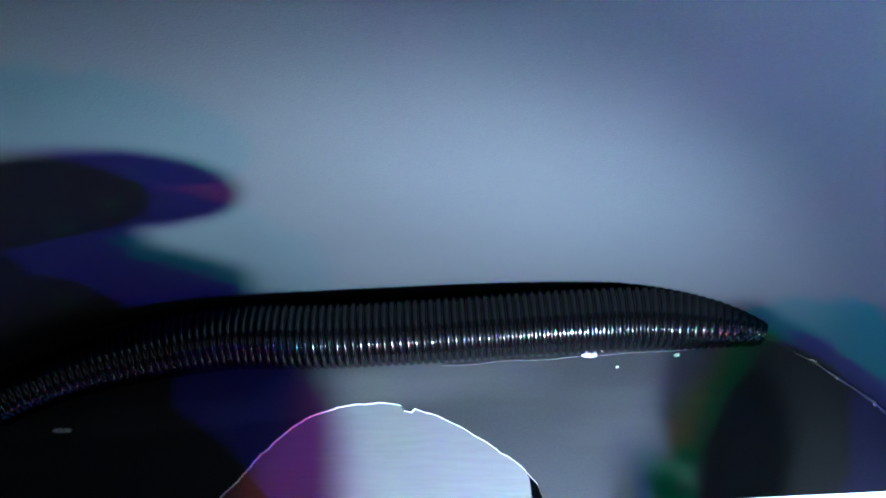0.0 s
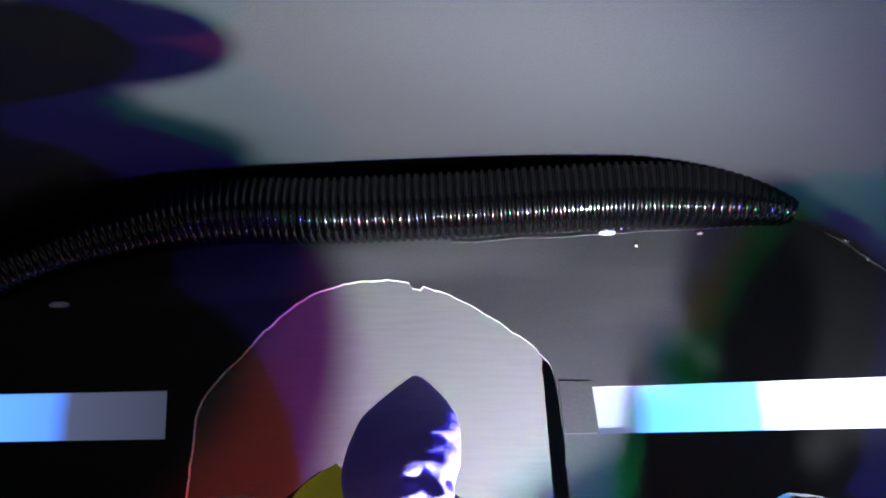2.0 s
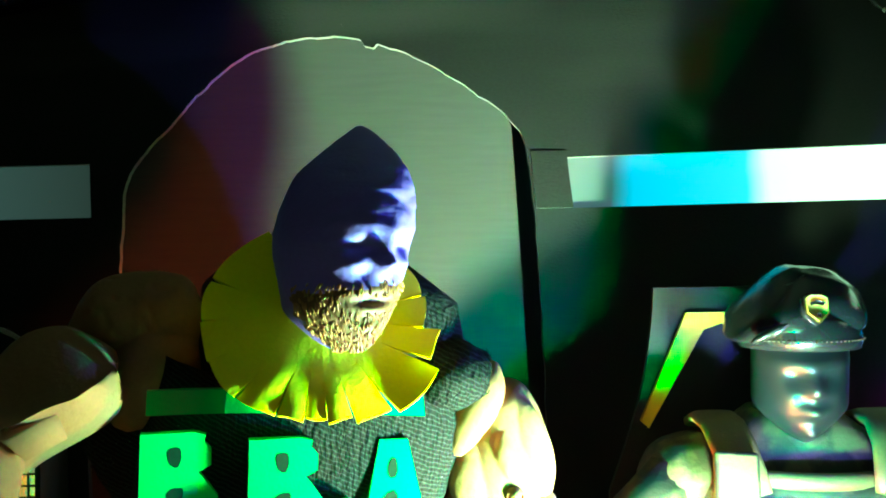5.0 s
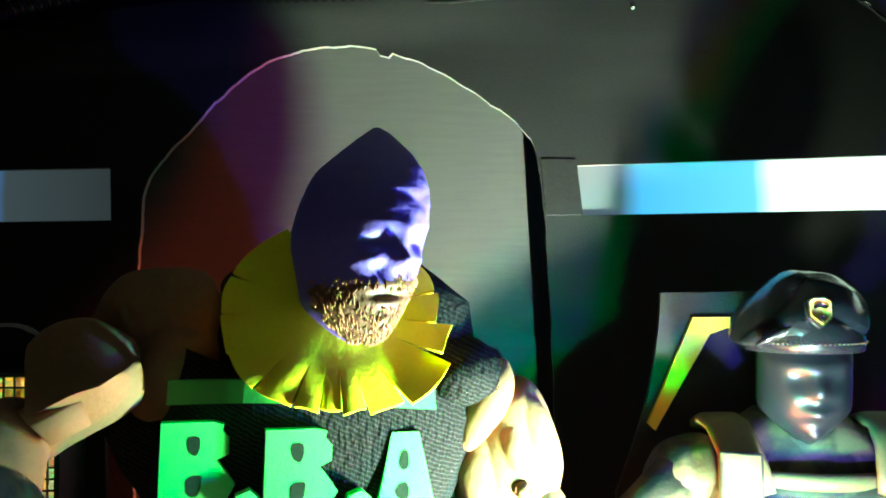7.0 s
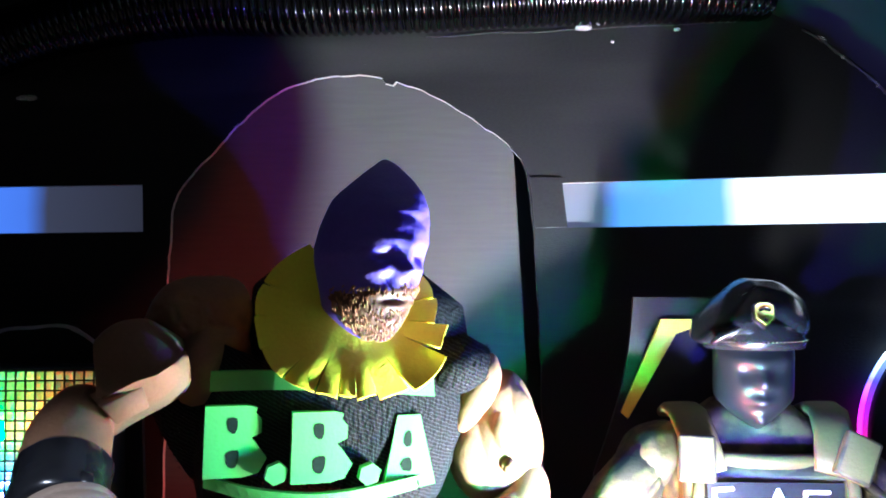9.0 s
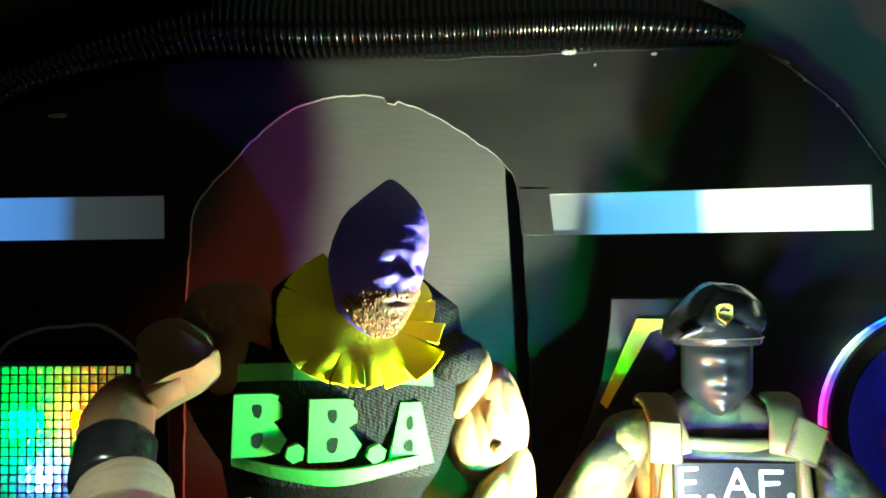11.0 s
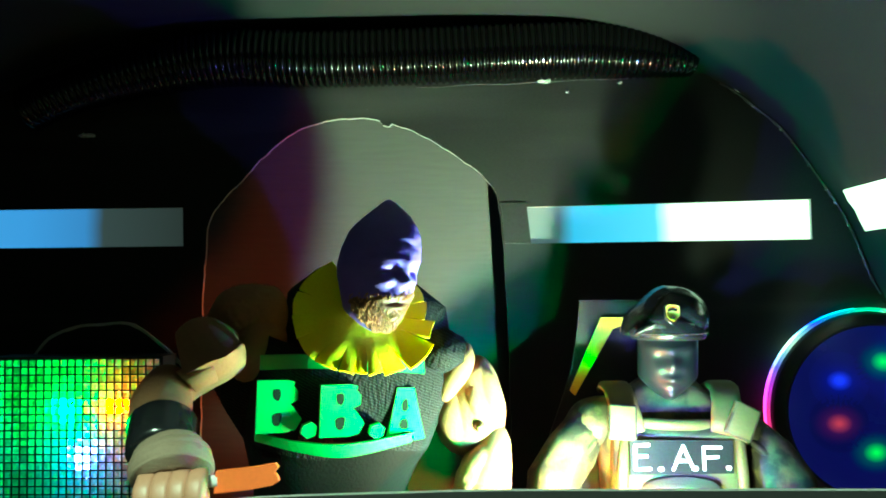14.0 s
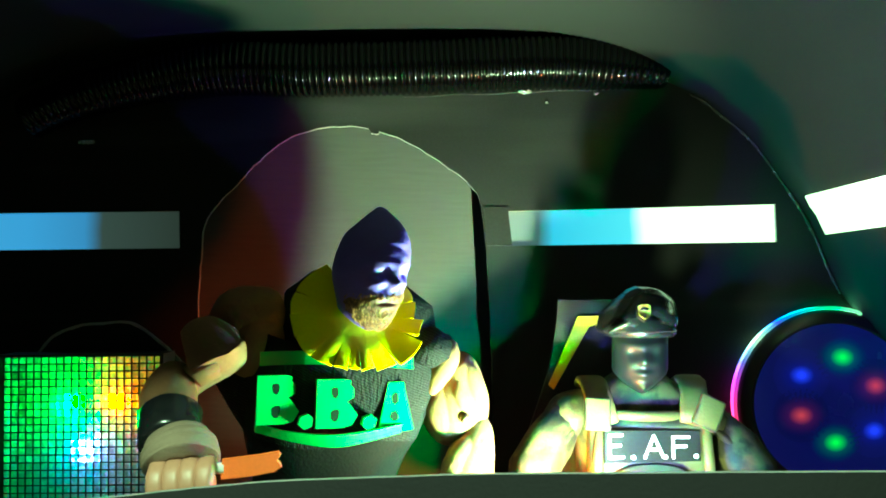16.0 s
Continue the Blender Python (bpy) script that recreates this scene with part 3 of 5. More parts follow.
# ---- square lamp with a prismatic lens ----
def square_lamp():
    x0, x1, z0, z1, y0, y1 = -0.1240, -0.0790, 0.0680, 0.1128, -0.0330, -0.0300
    lamp = tagged(empty("square_lamp", ((x0 + x1) / 2, y1, 0)), "square flashing lamp with a gridded lens lit green, red and blue", "lamp")
    off = -Vector(lamp.location)
    bm = bmesh.new()
    m = Matrix.Translation(off)
    box(bm, (x0, -0.0310, 0.0), (x1, -0.0296, z1), 0.0004, m)
    part("housing", bm, SIGN_GREY, lamp, "grey back plate")
    # rim
    bm = bmesh.new()
    w = 0.0010
    plate(bm, [(x0 - w, z0 - w), (x1 + w, z0 - w), (x1 + w, z1 + w * 0.7), (x0 - w, z1 + w * 0.7)], -0.0400, -0.0292, holes=([(x0, z0), (x1, z0), (x1, z1), (x0, z1)],), m=m)
    part("rim", bm, LAMP_BODY, lamp, smooth=False)
    # diodes
    for (dx, dz, colour, s, power) in ((-0.1056, 0.0992, (0.22, 1.0, 0.26), 0.0030, 24), (-0.0923, 0.0997, (1.0, 0.45, 0.15), 0.0026, 24), (-0.0993, 0.0887, (0.5, 0.55, 1.0), 0.0022, 9)):
        bm = bmesh.new()
        blob(bm, Vector((dx, -0.0318, dz)) + off, (s, 0.0008, s), seg=12)
        part("diode", bm, glow("diode_light", colour, power), lamp)
    # grid of small prisms
    n = 21
    p = (x1 - x0) / n
    bm = bmesh.new()
    box(bm, (-0.00017, -0.0007, z0), (0.00017, 0.0010, z1))
    upright = part("grid_bar", bm, LAMP_BODY, lamp, smooth=False)
    bm = bmesh.new()
    box(bm, (x0, -0.0006, -0.00017), (x1, 0.0009, 0.00017))
    level = part("grid_bar", bm, LAMP_BODY, lamp, smooth=False)
    for k in range(n + 1):
        for first, place in ((upright, (x0 + k * p, -0.0376, 0)), (level, (0, -0.0376, z0 + k * (z1 - z0) / n))):
            ob = first if k == 0 else new("grid_bar", first.data)
            ob.parent = lamp
            ob.location = Vector(place) + off
    bm = bmesh.new()
    s = p / 2 - 0.00017
    levels = [[bm.verts.new((sx * s * k, y, sz * s * k)) for sx, sz in ((-1, -1), (1, -1), (1, 1), (-1, 1))] for k, y in ((1.0, 0.0005), (0.94, -0.0002), (0.60, -0.0008))]
    for a, c in zip(levels, levels[1:]):
        for k in range(4):
            bm.faces.new((a[k], a[(k + 1) % 4], c[(k + 1) % 4], c[k]))
    bm.faces.new(levels[-1])
    cell = part("lens_cell", bm, LENS, lamp, smooth=False)
    mesh = cell.data
    low_rows = bmesh.new()
    for i in range(n):
        for k in range(n):
            place = Matrix.Translation(Vector((x0 + (i + 0.5) * p, -0.0378, z0 + (k + 0.5) * (z1 - z0) / n)) + off) @ Euler((random.uniform(-0.2, 0.2), 0, random.uniform(-0.2, 0.2))).to_matrix().to_4x4()
            if k < 7:
                count = len(low_rows.verts)
                low_rows.from_mesh(mesh)
                low_rows.verts.ensure_lookup_table()
                for v in low_rows.verts[count:]:
                    v.co = place @ v.co
            else:
                ob = cell if (i, k) == (0, 7) else new("lens_cell", mesh)
                ob.parent = lamp
                ob.matrix_basis = place
    tagged(part("lens_rest", low_rows, LENS, lamp, smooth=False), kind="stuff")
    return lamp


square_lamp()
point_lamp("square_lamp_green", (-0.1056, -0.0352, 0.0992), 4.6, (0.006, 1.0, 0.09), 0.0008)
point_lamp("square_lamp_red", (-0.0923, -0.0352, 0.0997), 1.6, (1.0, 0.07, 0.004), 0.0008)
point_lamp("square_lamp_blue", (-0.1010, -0.0345, 0.0862), 1.2, (0.07, 0.12, 1.0), 0.0008)


# ---- round coloured lamp ----
def round_lamp():
    c = Vector((0.1238, -0.0040, 0.0930))
    lamp = tagged(empty("round_lamp", c), "round dark blue lamp with a rainbow glowing ring", "lamp")
    R = 0.0303
    m = bpy.data.materials.new("rainbow_ring_light")
    m.use_nodes = True
    t = m.node_tree
    p = t.nodes["Principled BSDF"]
    where, grad, ramp, turn = (t.nodes.new("ShaderNode" + k) for k in ("TexCoord", "TexGradient", "ValToRGB", "Mapping"))
    grad.gradient_type = "RADIAL"
    turn.inputs["Rotation"].default_value = (radians(90), 0, 0)
    t.links.new(where.outputs["Object"], turn.inputs["Vector"])
    t.links.new(turn.outputs["Vector"], grad.inputs["Vector"])
    t.links.new(grad.outputs["Fac"], ramp.inputs[0])
    RING_STOPS = [(0.0, (1.0, 0.02, 0.45)), (0.04, (0.6, 0.02, 1.0)), (0.07, (0.15, 0.1, 1.0)), (0.095, (0.35, 0.55, 1.0)), (0.115, (0.8, 0.95, 1.0)), (0.14, (0.25, 0.5, 1.0)), (0.16, (0.02, 0.04, 1.0)), (0.2, (0.02, 0.4, 0.9)), (0.25, (0.03, 0.8, 0.45)),
                  (0.29, (0.5, 1.0, 0.75)), (0.34, (0.6, 1.0, 0.6)), (0.42, (0.1, 0.9, 0.2)), (0.6, (0.9, 0.7, 0.1)), (0.85, (1.0, 0.2, 0.05)), (0.95, (1.0, 0.03, 0.15)), (1.0, (1.0, 0.02, 0.45))]
    while len(ramp.color_ramp.elements) < len(RING_STOPS):
        ramp.color_ramp.elements.new(0.5)
    for e, (at, colour) in zip(ramp.color_ramp.elements, RING_STOPS):
        e.position, e.color = at, (*colour, 1)
    t.links.new(ramp.outputs["Color"], p.inputs["Emission Color"])
    p.inputs["Emission Strength"].default_value = 0.75
    p.inputs["Base Color"].default_value = (0.1, 0.1, 0.1, 1)
    bm = bmesh.new()
    seg = 96
    prof = [(R - 0.0003, -0.0004), (R - 0.0001, -0.0009), (R + 0.0003, -0.0009), (R + 0.0006, -0.0002), (R + 0.0005, 0.0008), (R - 0.0003, 0.0008)]
    loops = [[bm.verts.new((r * math.cos(2 * math.pi * k / seg), y, r * math.sin(2 * math.pi * k / seg))) for r, y in prof] for k in range(seg)]
    for a, b in zip(loops, loops[1:] + loops[:1]):
        for i in range(len(prof)):
            bm.faces.new((a[i], a[(i + 1) % len(prof)], b[(i + 1) % len(prof)], b[i]))
    part("light_ring", bm, m, lamp, "thin rainbow glowing ring")
    # black bezel, a shallow stepped band inside the ring
    INNER = 0.0256
    bm = bmesh.new()
    prof = [(R - 0.0004, 0.0002), (R - 0.0006, -0.0006), (R - 0.0016, -0.0016), (INNER + 0.0008, -0.0030), (INNER - 0.0001, -0.0031), (INNER - 0.0001, -0.0020)]
    loops = [[bm.verts.new((r * math.cos(2 * math.pi * k / seg), y, r * math.sin(2 * math.pi * k / seg))) for r, y in prof] for k in range(seg)]
    for a, b in zip(loops, loops[1:] + loops[:1]):
        for i in range(len(prof) - 1):
            bm.faces.new((a[i], b[i], b[i + 1], a[i + 1]))
    part("bezel", bm, LAMP_BODY, lamp, "black plastic bezel inside the ring")
    # domed cover
    bm = bmesh.new()
    rings = []
    steps = 16
    for i in range(steps + 1):
        r = INNER * (1 - i / steps)
        y = -0.0002 - 0.0052 * (1 - (r / R) ** 2) ** 0.5
        rings.append([bm.verts.new((r * math.cos(2 * math.pi * k / 64), y, r * math.sin(2 * math.pi * k / 64))) for k in range(64)] if i < steps else [bm.verts.new((0, y, 0))])
    for a, b in zip(rings, rings[1:]):
        for k in range(64):
            if len(b) == 1:
                bm.faces.new((a[k], a[(k + 1) % 64], b[0]))
            else:
                bm.faces.new((a[k], a[(k + 1) % 64], b[(k + 1) % 64], b[k]))
    cover = part("cover", bm, PUCK, lamp, "dark blue domed cover")
    # added emitter hidden behind the ring, stronger than it, for the wall's halo
    bm = bmesh.new()
    loft(bm, [((0, 0.0012, 0), R + 0.0002, R + 0.0002), ((0, 0.0038, 0), R + 0.0004, R + 0.0004)], seg=64)
    halo_glow = m.copy()
    halo_glow.name = "rainbow_halo_glow"
    halo_glow.node_tree.nodes["Principled BSDF"].inputs["Emission Strength"].default_value = 3.5
    part("base", bm, halo_glow, lamp, "hidden glowing disc added to throw the ring's halo on the wall")

    def spot(colour, power):
        g = bpy.data.materials.new("soft_diode_light")
        g.use_nodes = True
        q = g.node_tree
        pr = q.nodes["Principled BSDF"]
        co, ball, rp = (q.nodes.new("ShaderNode" + k) for k in ("TexCoord", "TexGradient", "ValToRGB"))
        ball.gradient_type = "QUADRATIC_SPHERE"
        sc = q.nodes.new("ShaderNodeMapping")
        sc.inputs["Scale"].default_value = (1 / 0.0085, 1 / 0.0085, 1 / 0.0068)
        q.links.new(co.outputs["Object"], sc.inputs["Vector"])
        q.links.new(sc.outputs["Vector"], ball.inputs["Vector"])
        q.links.new(ball.outputs["Fac"], rp.inputs[0])
        rp.color_ramp.elements[0].color = (0.0014, 0.0014, 0.070, 1)
        rp.color_ramp.elements[1].color = (*colour, 1)
        rp.color_ramp.elements[1].position = 0.95
        rp.color_ramp.elements.new(0.3).color = (colour[0] * 0.06, colour[1] * 0.06, 0.070 + colour[2] * 0.06, 1)
        q.links.new(rp.outputs["Color"], pr.inputs["Emission Color"])
        pr.inputs["Emission Strength"].default_value = power
        pr.inputs["Base Color"].default_value = (0.008, 0.008, 0.05, 1)
        pr.inputs["Roughness"].default_value = 0.25
        return g

    GREEN_DOT, BLUE_DOT, RED_DOT = spot((0.02, 0.65, 0.12), 1.0), spot((0.01, 0.02, 1.0), 1.3), spot((0.5, 0.03, 0.10), 0.8)
    for dx, dz, mat in ((0.0020, 0.0150, GREEN_DOT), (-0.0110, 0.0095, BLUE_DOT), (0.0120, 0.0060, RED_DOT), (-0.0115, -0.0030, RED_DOT), (-0.0010, -0.0115, GREEN_DOT), (0.0112, -0.0080, BLUE_DOT)):
        bm = bmesh.new()
        dome = lambda x, z: -0.00026 - 0.0052 * (1 - (x * x + z * z) / R ** 2) ** 0.5
        mid = bm.verts.new((0, 0, 0))
        rings = []
        for i in range(1, 7):
            q = min(0.0085, INNER - 0.0003 - math.hypot(dx, dz)) * i / 6
            rings.append([bm.verts.new((q * math.cos(a), dome(dx + q * math.cos(a), dz + q * math.sin(a)) - dome(dx, dz), q * math.sin(a))) for a in (2 * math.pi * k / 28 for k in range(28))])
        for k in range(28):
            bm.faces.new((mid, rings[0][k], rings[0][(k + 1) % 28]))
            for a, b in zip(rings, rings[1:]):
                bm.faces.new((a[k], b[k], b[(k + 1) % 28], a[(k + 1) % 28]))
        ob = part("diode", bm, mat, cover)
        ob.location = (dx, dome(dx, dz), dz)
    return lamp


round_lamp()


# ---- sign behind the soldier ----
def sign_board():
    board = tagged(empty("sign_board", (0.0458, -0.0330, 0.0)), "dark grey card sign with a yellow chevron", "sign")
    m = Matrix.Translation((-0.0458, 0.0330, 0.0))
    bm = bmesh.new()
    left = smooth_line([(0.0339, 0.1272, 0), (0.0333, 0.1200, 0), (0.0316, 0.1100, 0), (0.0290, 0.1010, 0), (0.0250, 0.0900, 0)], 4)
    outline = [(p.x, p.y) for p in left] + [(0.025, 0.0), (0.0666, 0.0)] + [(0.0916 - p.x, p.y) for p in reversed(left)]
    plate(bm, outline, -0.0330, -0.0315, m=m, side_mat=0)
    card = part("board", bm, [SIGN_GREY], board, smooth=False)
    bm = bmesh.new()
    chevron = [(0.0395, 0.1226), (0.0521, 0.1226), (0.0606, 0.1019), (0.0594, 0.1027), (0.0490, 0.1195), (0.0458, 0.1206), (0.0426, 0.1195), (0.0322, 0.1017), (0.0308, 0.1030)]
    plate(bm, chevron, -0.0342, -0.0330, m=m)
    part("chevron", bm, YELLOW, card, "yellow card chevron", smooth=False)
    return board


sign_board()

# ---- the large figure ----
BODY = radians(20)
TORSO = radians(15)


def limb(bm, rings, mat, steps=6, seg=44, groove=0.0004, scale=160.0, seed=0.0):
    """A moulded muscle: rounded rings with swellings and thin creases where the muscles part."""
    mids = smooth_line([r[0] for r in rings], steps)
    sizes = smooth_line([(r[1], r[2], 0) for r in rings], steps)
    loops = loft(bm, [(c, r.x, r.y) for c, r in zip(mids, sizes)], mat, seg)
    for c, loop in zip(mids, loops):
        for v in loop:
            q = v.co * scale + Vector((seed * 3.7, 0, seed))
            crease = math.exp(-(noise.noise(q * 1.1) / 0.06) ** 2)
            v.co += (v.co - c).normalized() * (0.0009 * noise.noise(q * 0.6) - 1.3 * groove * crease) * min(1, (v.co - c).length / 0.003)


def fuse(lumps, bm, mat, voxel=0.00028, rounds=4):
    """Melts overlapping lumps into one moulded skin and adds it to bm."""
    bmesh.ops.recalc_face_normals(lumps, faces=lumps.faces)
    me = bpy.data.meshes.new("lumps")
    lumps.to_mesh(me)
    lumps.free()
    ob = new("lumps", me)
    melt = ob.modifiers.new("melt", "REMESH")
    melt.mode, melt.voxel_size = "VOXEL", voxel
    even = ob.modifiers.new("even", "SMOOTH")
    even.iterations, even.factor = rounds, 0.5
    solved = ob.evaluated_get(bpy.context.evaluated_depsgraph_get())
    count = len(bm.faces)
    bm.from_mesh(solved.to_mesh())
    bm.faces.ensure_lookup_table()
    for f in bm.faces[count:]:
        f.material_index = mat
    solved.to_mesh_clear()
    bpy.data.objects.remove(ob)
    bpy.data.meshes.remove(me)


def wrestler():
    """A moulded toy figure, one plain mesh: torso in a knit top, bare arms, hooded head."""
    bm = bmesh.new()
    KN, SK, PU, BE, LE, WR, HS, TU, TR = range(9)
    rnd = random.Random(4)
    # torso: height, its two sides, depth of the middle, half-depth
    sides = [(0, -0.045, -0.011, -0.066, 0.0125), (0.05, -0.045, -0.011, -0.066, 0.0125), (0.085, -0.0458, -0.0115, -0.067, 0.0125), (0.0930, -0.0472, -0.0084, -0.068, 0.0130), (0.0960, -0.0476, -0.0068, -0.0685, 0.0134), (0.0985, -0.0478, -0.0058, -0.069, 0.0142),
             (0.104, -0.0474, -0.0038, -0.069, 0.0148), (0.110, -0.0463, -0.0015, -0.069, 0.0150), (0.1155, -0.0440, 0.0012, -0.069, 0.0148), (0.1185, -0.0424, -0.0005, -0.069, 0.0140), (0.1212, -0.0412, -0.0060, -0.0695, 0.0130),
             (0.1240, -0.0404, -0.0115, -0.070, 0.0118), (0.1268, -0.0394, -0.0160, -0.0705, 0.0102), (0.1290, -0.0374, -0.0190, -0.071, 0.0085), (0.1308, -0.0330, -0.0210, -0.072, 0.0065), (0.1316, -0.0290, -0.0225, -0.073, 0.0040)]
    loops = loft(bm, [(((a + b) / 2, y, z), (b - a) / 2 / math.cos(TORSO), d) for z, a, b, y, d in sides], KN, seg=64, power=2.4, turn=TORSO, wobble=0.0006, scale=190)
    for f in {f for loop in loops[:5] for v in loop for f in v.link_faces}:
        if f.calc_center_median().z < 0.0955:
            f.material_index = TR
    # the flared, ragged armholes of the top, open rings with loose threads
    for rings in ([((-0.0425, -0.0730, 0.1085), 0.0072, 0.0105), ((-0.0465, -0.0738, 0.1068), 0.0066, 0.0100), ((-0.0500, -0.0745, 0.1050), 0.0056, 0.0090), ((-0.0512, -0.0748, 0.1043), 0.0046, 0.0078)],
                  [((-0.0060, -0.0705, 0.1168), 0.0085, 0.0060), ((-0.0015, -0.0698, 0.1160), 0.0074, 0.0052), ((0.0015, -0.0692, 0.1150), 0.0060, 0.0044), ((0.0027, -0.0690, 0.1148), 0.0046, 0.0036)]):
        loops = loft(bm, rings, KN, seg=36, turn=math.pi / 2, wobble=0.0007, scale=330)
        for v in loops[-2] + loops[-1]:
            for k in range(3):
                blob(bm, v.co + Vector([rnd.uniform(-0.0003, 0.0003) for _ in range(3)]), (0.00006, 0.00006, rnd.uniform(0.0002, 0.0005)), (rnd.uniform(-80, 80), rnd.uniform(-80, 80), 0), KN, seg=4)
    # head: height and the two sides of the hood
    outline = [(0.1220, -0.0161, -0.0127), (0.1231, -0.0182, -0.0113), (0.1250, -0.0206, -0.0098), (0.1268, -0.0223, -0.0089), (0.1287, -0.0228, -0.0080), (0.1312, -0.0233, -0.0073), (0.1336, -0.0238, -0.0069), (0.1361, -0.0239, -0.0063),
               (0.1398, -0.0230, -0.0061), (0.1435, -0.0214, -0.0067), (0.1459, -0.0190, -0.0080), (0.1477, -0.0168, -0.0096), (0.1493, -0.0147, -0.0113), (0.1501, -0.0136, -0.0126)]
    curve = smooth_line(outline, 7)
    yaw = radians(45)
    aside, ahead = Vector((math.cos(yaw), math.sin(yaw), 0)), Vector((math.sin(yaw), -math.cos(yaw), 0))

    def bump(u, z, u0, z0, su, sz):
        return math.exp(-((u - u0) / su) ** 2 - ((z - z0) / sz) ** 2)

    def face(a, s):
        """A point of the head: a is the angle round it, s the height's place in the outline."""
        i = min(int(s), len(curve) - 2)
        z, low, high = curve[i].lerp(curve[i + 1], s - i)
        r, u, f = (high - low) / 2, math.cos(a), max(0.0, math.sin(a))
        h = (z - 0.1220) / 0.028
        c = Vector(((low + high) / 2, -0.0905 + 0.0040 * min(1, h * 1.3) + 0.0016 * max(0, h - 0.66) / 0.34, z))
        mm = z * 1000
        out = 0.50 * bump(u, mm, 0, 136.4 + 0.5 * abs(u), 0.75, 0.8) + 0.45 * bump(u, mm, 0, 137.6, 0.8, 1.8) + 0.55 * bump(u, mm, 0.2, 141.8, 0.8, 2.8)
        for k in (-1, 1):
            out -= 1.15 * bump(u, mm, 0.40 * k, 134.4, 0.19, 0.75)
            out += 0.85 * bump(u, mm, 0.52 * k, 132.3, 0.18, 0.8) - 0.5 * bump(u, mm, 0.30 * k, 131.2, 0.10, 0.9)
        out += 1.0 * bump(u, mm, 0, 134.6, 0.12, 2.0) + 1.9 * bump(u, mm, 0, 132.2, 0.14, 1.0)
        out -= 0.75 * bump(u, mm, 0, 128.0, 0.40, 0.45)
        out += 0.45 * bump(u, mm, 0, 127.0, 0.30, 0.5) + 0.35 * bump(u, mm, 0, 129.2, 0.5, 0.7) + 0.9 * bump(u, mm, 0, 124.4, 0.5, 1.4)
        p = c + aside * (u * r * 0.95) + ahead * (math.sin(a) * r * 1.05)
        # folds of the cloth over the brow and the crown
        q = p * 260
        q.z *= 2.3
        fold = noise.noise(q) + 0.5 * noise.noise(q * 2.3)
        cloth = math.exp(-((mm - 139.5) / 4.5) ** 2) * (0.35 + f) + 0.25 * (mm > 131)
        tuck = math.exp(-((mm - 140.2 - 1.4 * u + 0.5 * math.sin(5 * u)) / 0.35) ** 2) + 0.8 * math.exp(-((mm - 138.4 - 1.0 * u - 0.4 * math.sin(7 * u)) / 0.3) ** 2)
        p += ahead * (out * 0.001 * f) + (p - c).normalized() * (0.00024 * fold * cloth - 0.00028 * tuck * f)
        return p

    rows, seg = len(curve) - 1, 96
    grid = [[bm.verts.new(face(2 * math.pi * k / seg, s)) for k in range(seg)] for s in range(rows + 1)]
    for s in range(rows):
        for k in range(seg):
            n = (k + 1) % seg
            f = bm.faces.new((grid[s][k], grid[s][n], grid[s + 1][n], grid[s + 1][k]))
            a = 2 * math.pi * (k + 0.5) / seg
            edge = 0.1296 + 0.0006 * math.cos(a) + 0.0002 * math.sin(9 * a)
            f.material_index = BE if grid[s][k].co.z < edge and math.sin(a) > 0.02 + 0.1 * math.sin(s * 0.9) else PU
    bm.faces.new(grid[0][::-1]).material_index = BE
    bm.faces.new(grid[-1]).material_index = PU
    # moulded strands of the beard and the moustache
    low_rows = [s for s in range(rows) if curve[s].x < 0.1302]
    for k in range(650):
        s, a = rnd.uniform(1, low_rows[-1]), rnd.uniform(-0.10, math.pi - 0.02)
        z, u = curve[int(s)].x, math.cos(a)
        if abs(u) < 0.45 and 0.1266 < z < 0.1286 and math.sin(a) > 0:
            continue
        lean = -u * 45 if z > 0.1283 else u * 18
        p = face(a, s)
        blob(bm, p, (0.00011, 0.00016, rnd.uniform(0.00030, 0.00065)), (rnd.uniform(-20, 20), lean + rnd.uniform(-14, 14), 45), TU, seg=5)
    for z, r, m in ((0.1281, (0.0026, 0.0008, 0.00030), KN), (0.1274, (0.0021, 0.0008, 0.00040), BE), (0.1288, (0.0020, 0.0007, 0.00025), BE)):
        c = Vector((-0.0170, -0.0893, z)) + ahead * 0.0070
        blob(bm, c, r, (0, 0, 45), m, seg=16)
    blob(bm, (-0.0180, -0.077, 0.126), (0.0070, 0.0075, 0.010), (0, 0, 0), PU, seg=20)
    # arm bent towards the dashboard: shoulder, upper arm, elbow, forearm
    arm = bmesh.new()
    limb(arm, [((-0.0376, -0.0725, 0.1250), 0.0008, 0.0010), ((-0.0386, -0.0730, 0.1250), 0.0040, 0.0042), ((-0.0405, -0.0735, 0.1252), 0.0060, 0.0060), ((-0.0430, -0.0738, 0.1255), 0.0068, 0.0065), ((-0.0460, -0.0742, 0.1256), 0.0068, 0.0066), ((-0.0505, -0.0755, 0.1246), 0.0058, 0.0060), ((-0.0545, -0.0770, 0.1230), 0.0020, 0.0022)], SK, groove=0.0003, scale=150, seed=3)
    limb(arm, [((-0.0410, -0.0735, 0.1240), 0.0030, 0.0030), ((-0.0422, -0.0752, 0.1210), 0.0055, 0.0055), ((-0.0438, -0.0772, 0.1170), 0.0056, 0.0058), ((-0.0458, -0.0792, 0.1132), 0.0040, 0.0042), ((-0.0468, -0.0802, 0.1110), 0.0010, 0.0010)], SK, groove=0.0002, scale=150, seed=6)
    fuse(arm, bm, SK, 0.00025, 2)
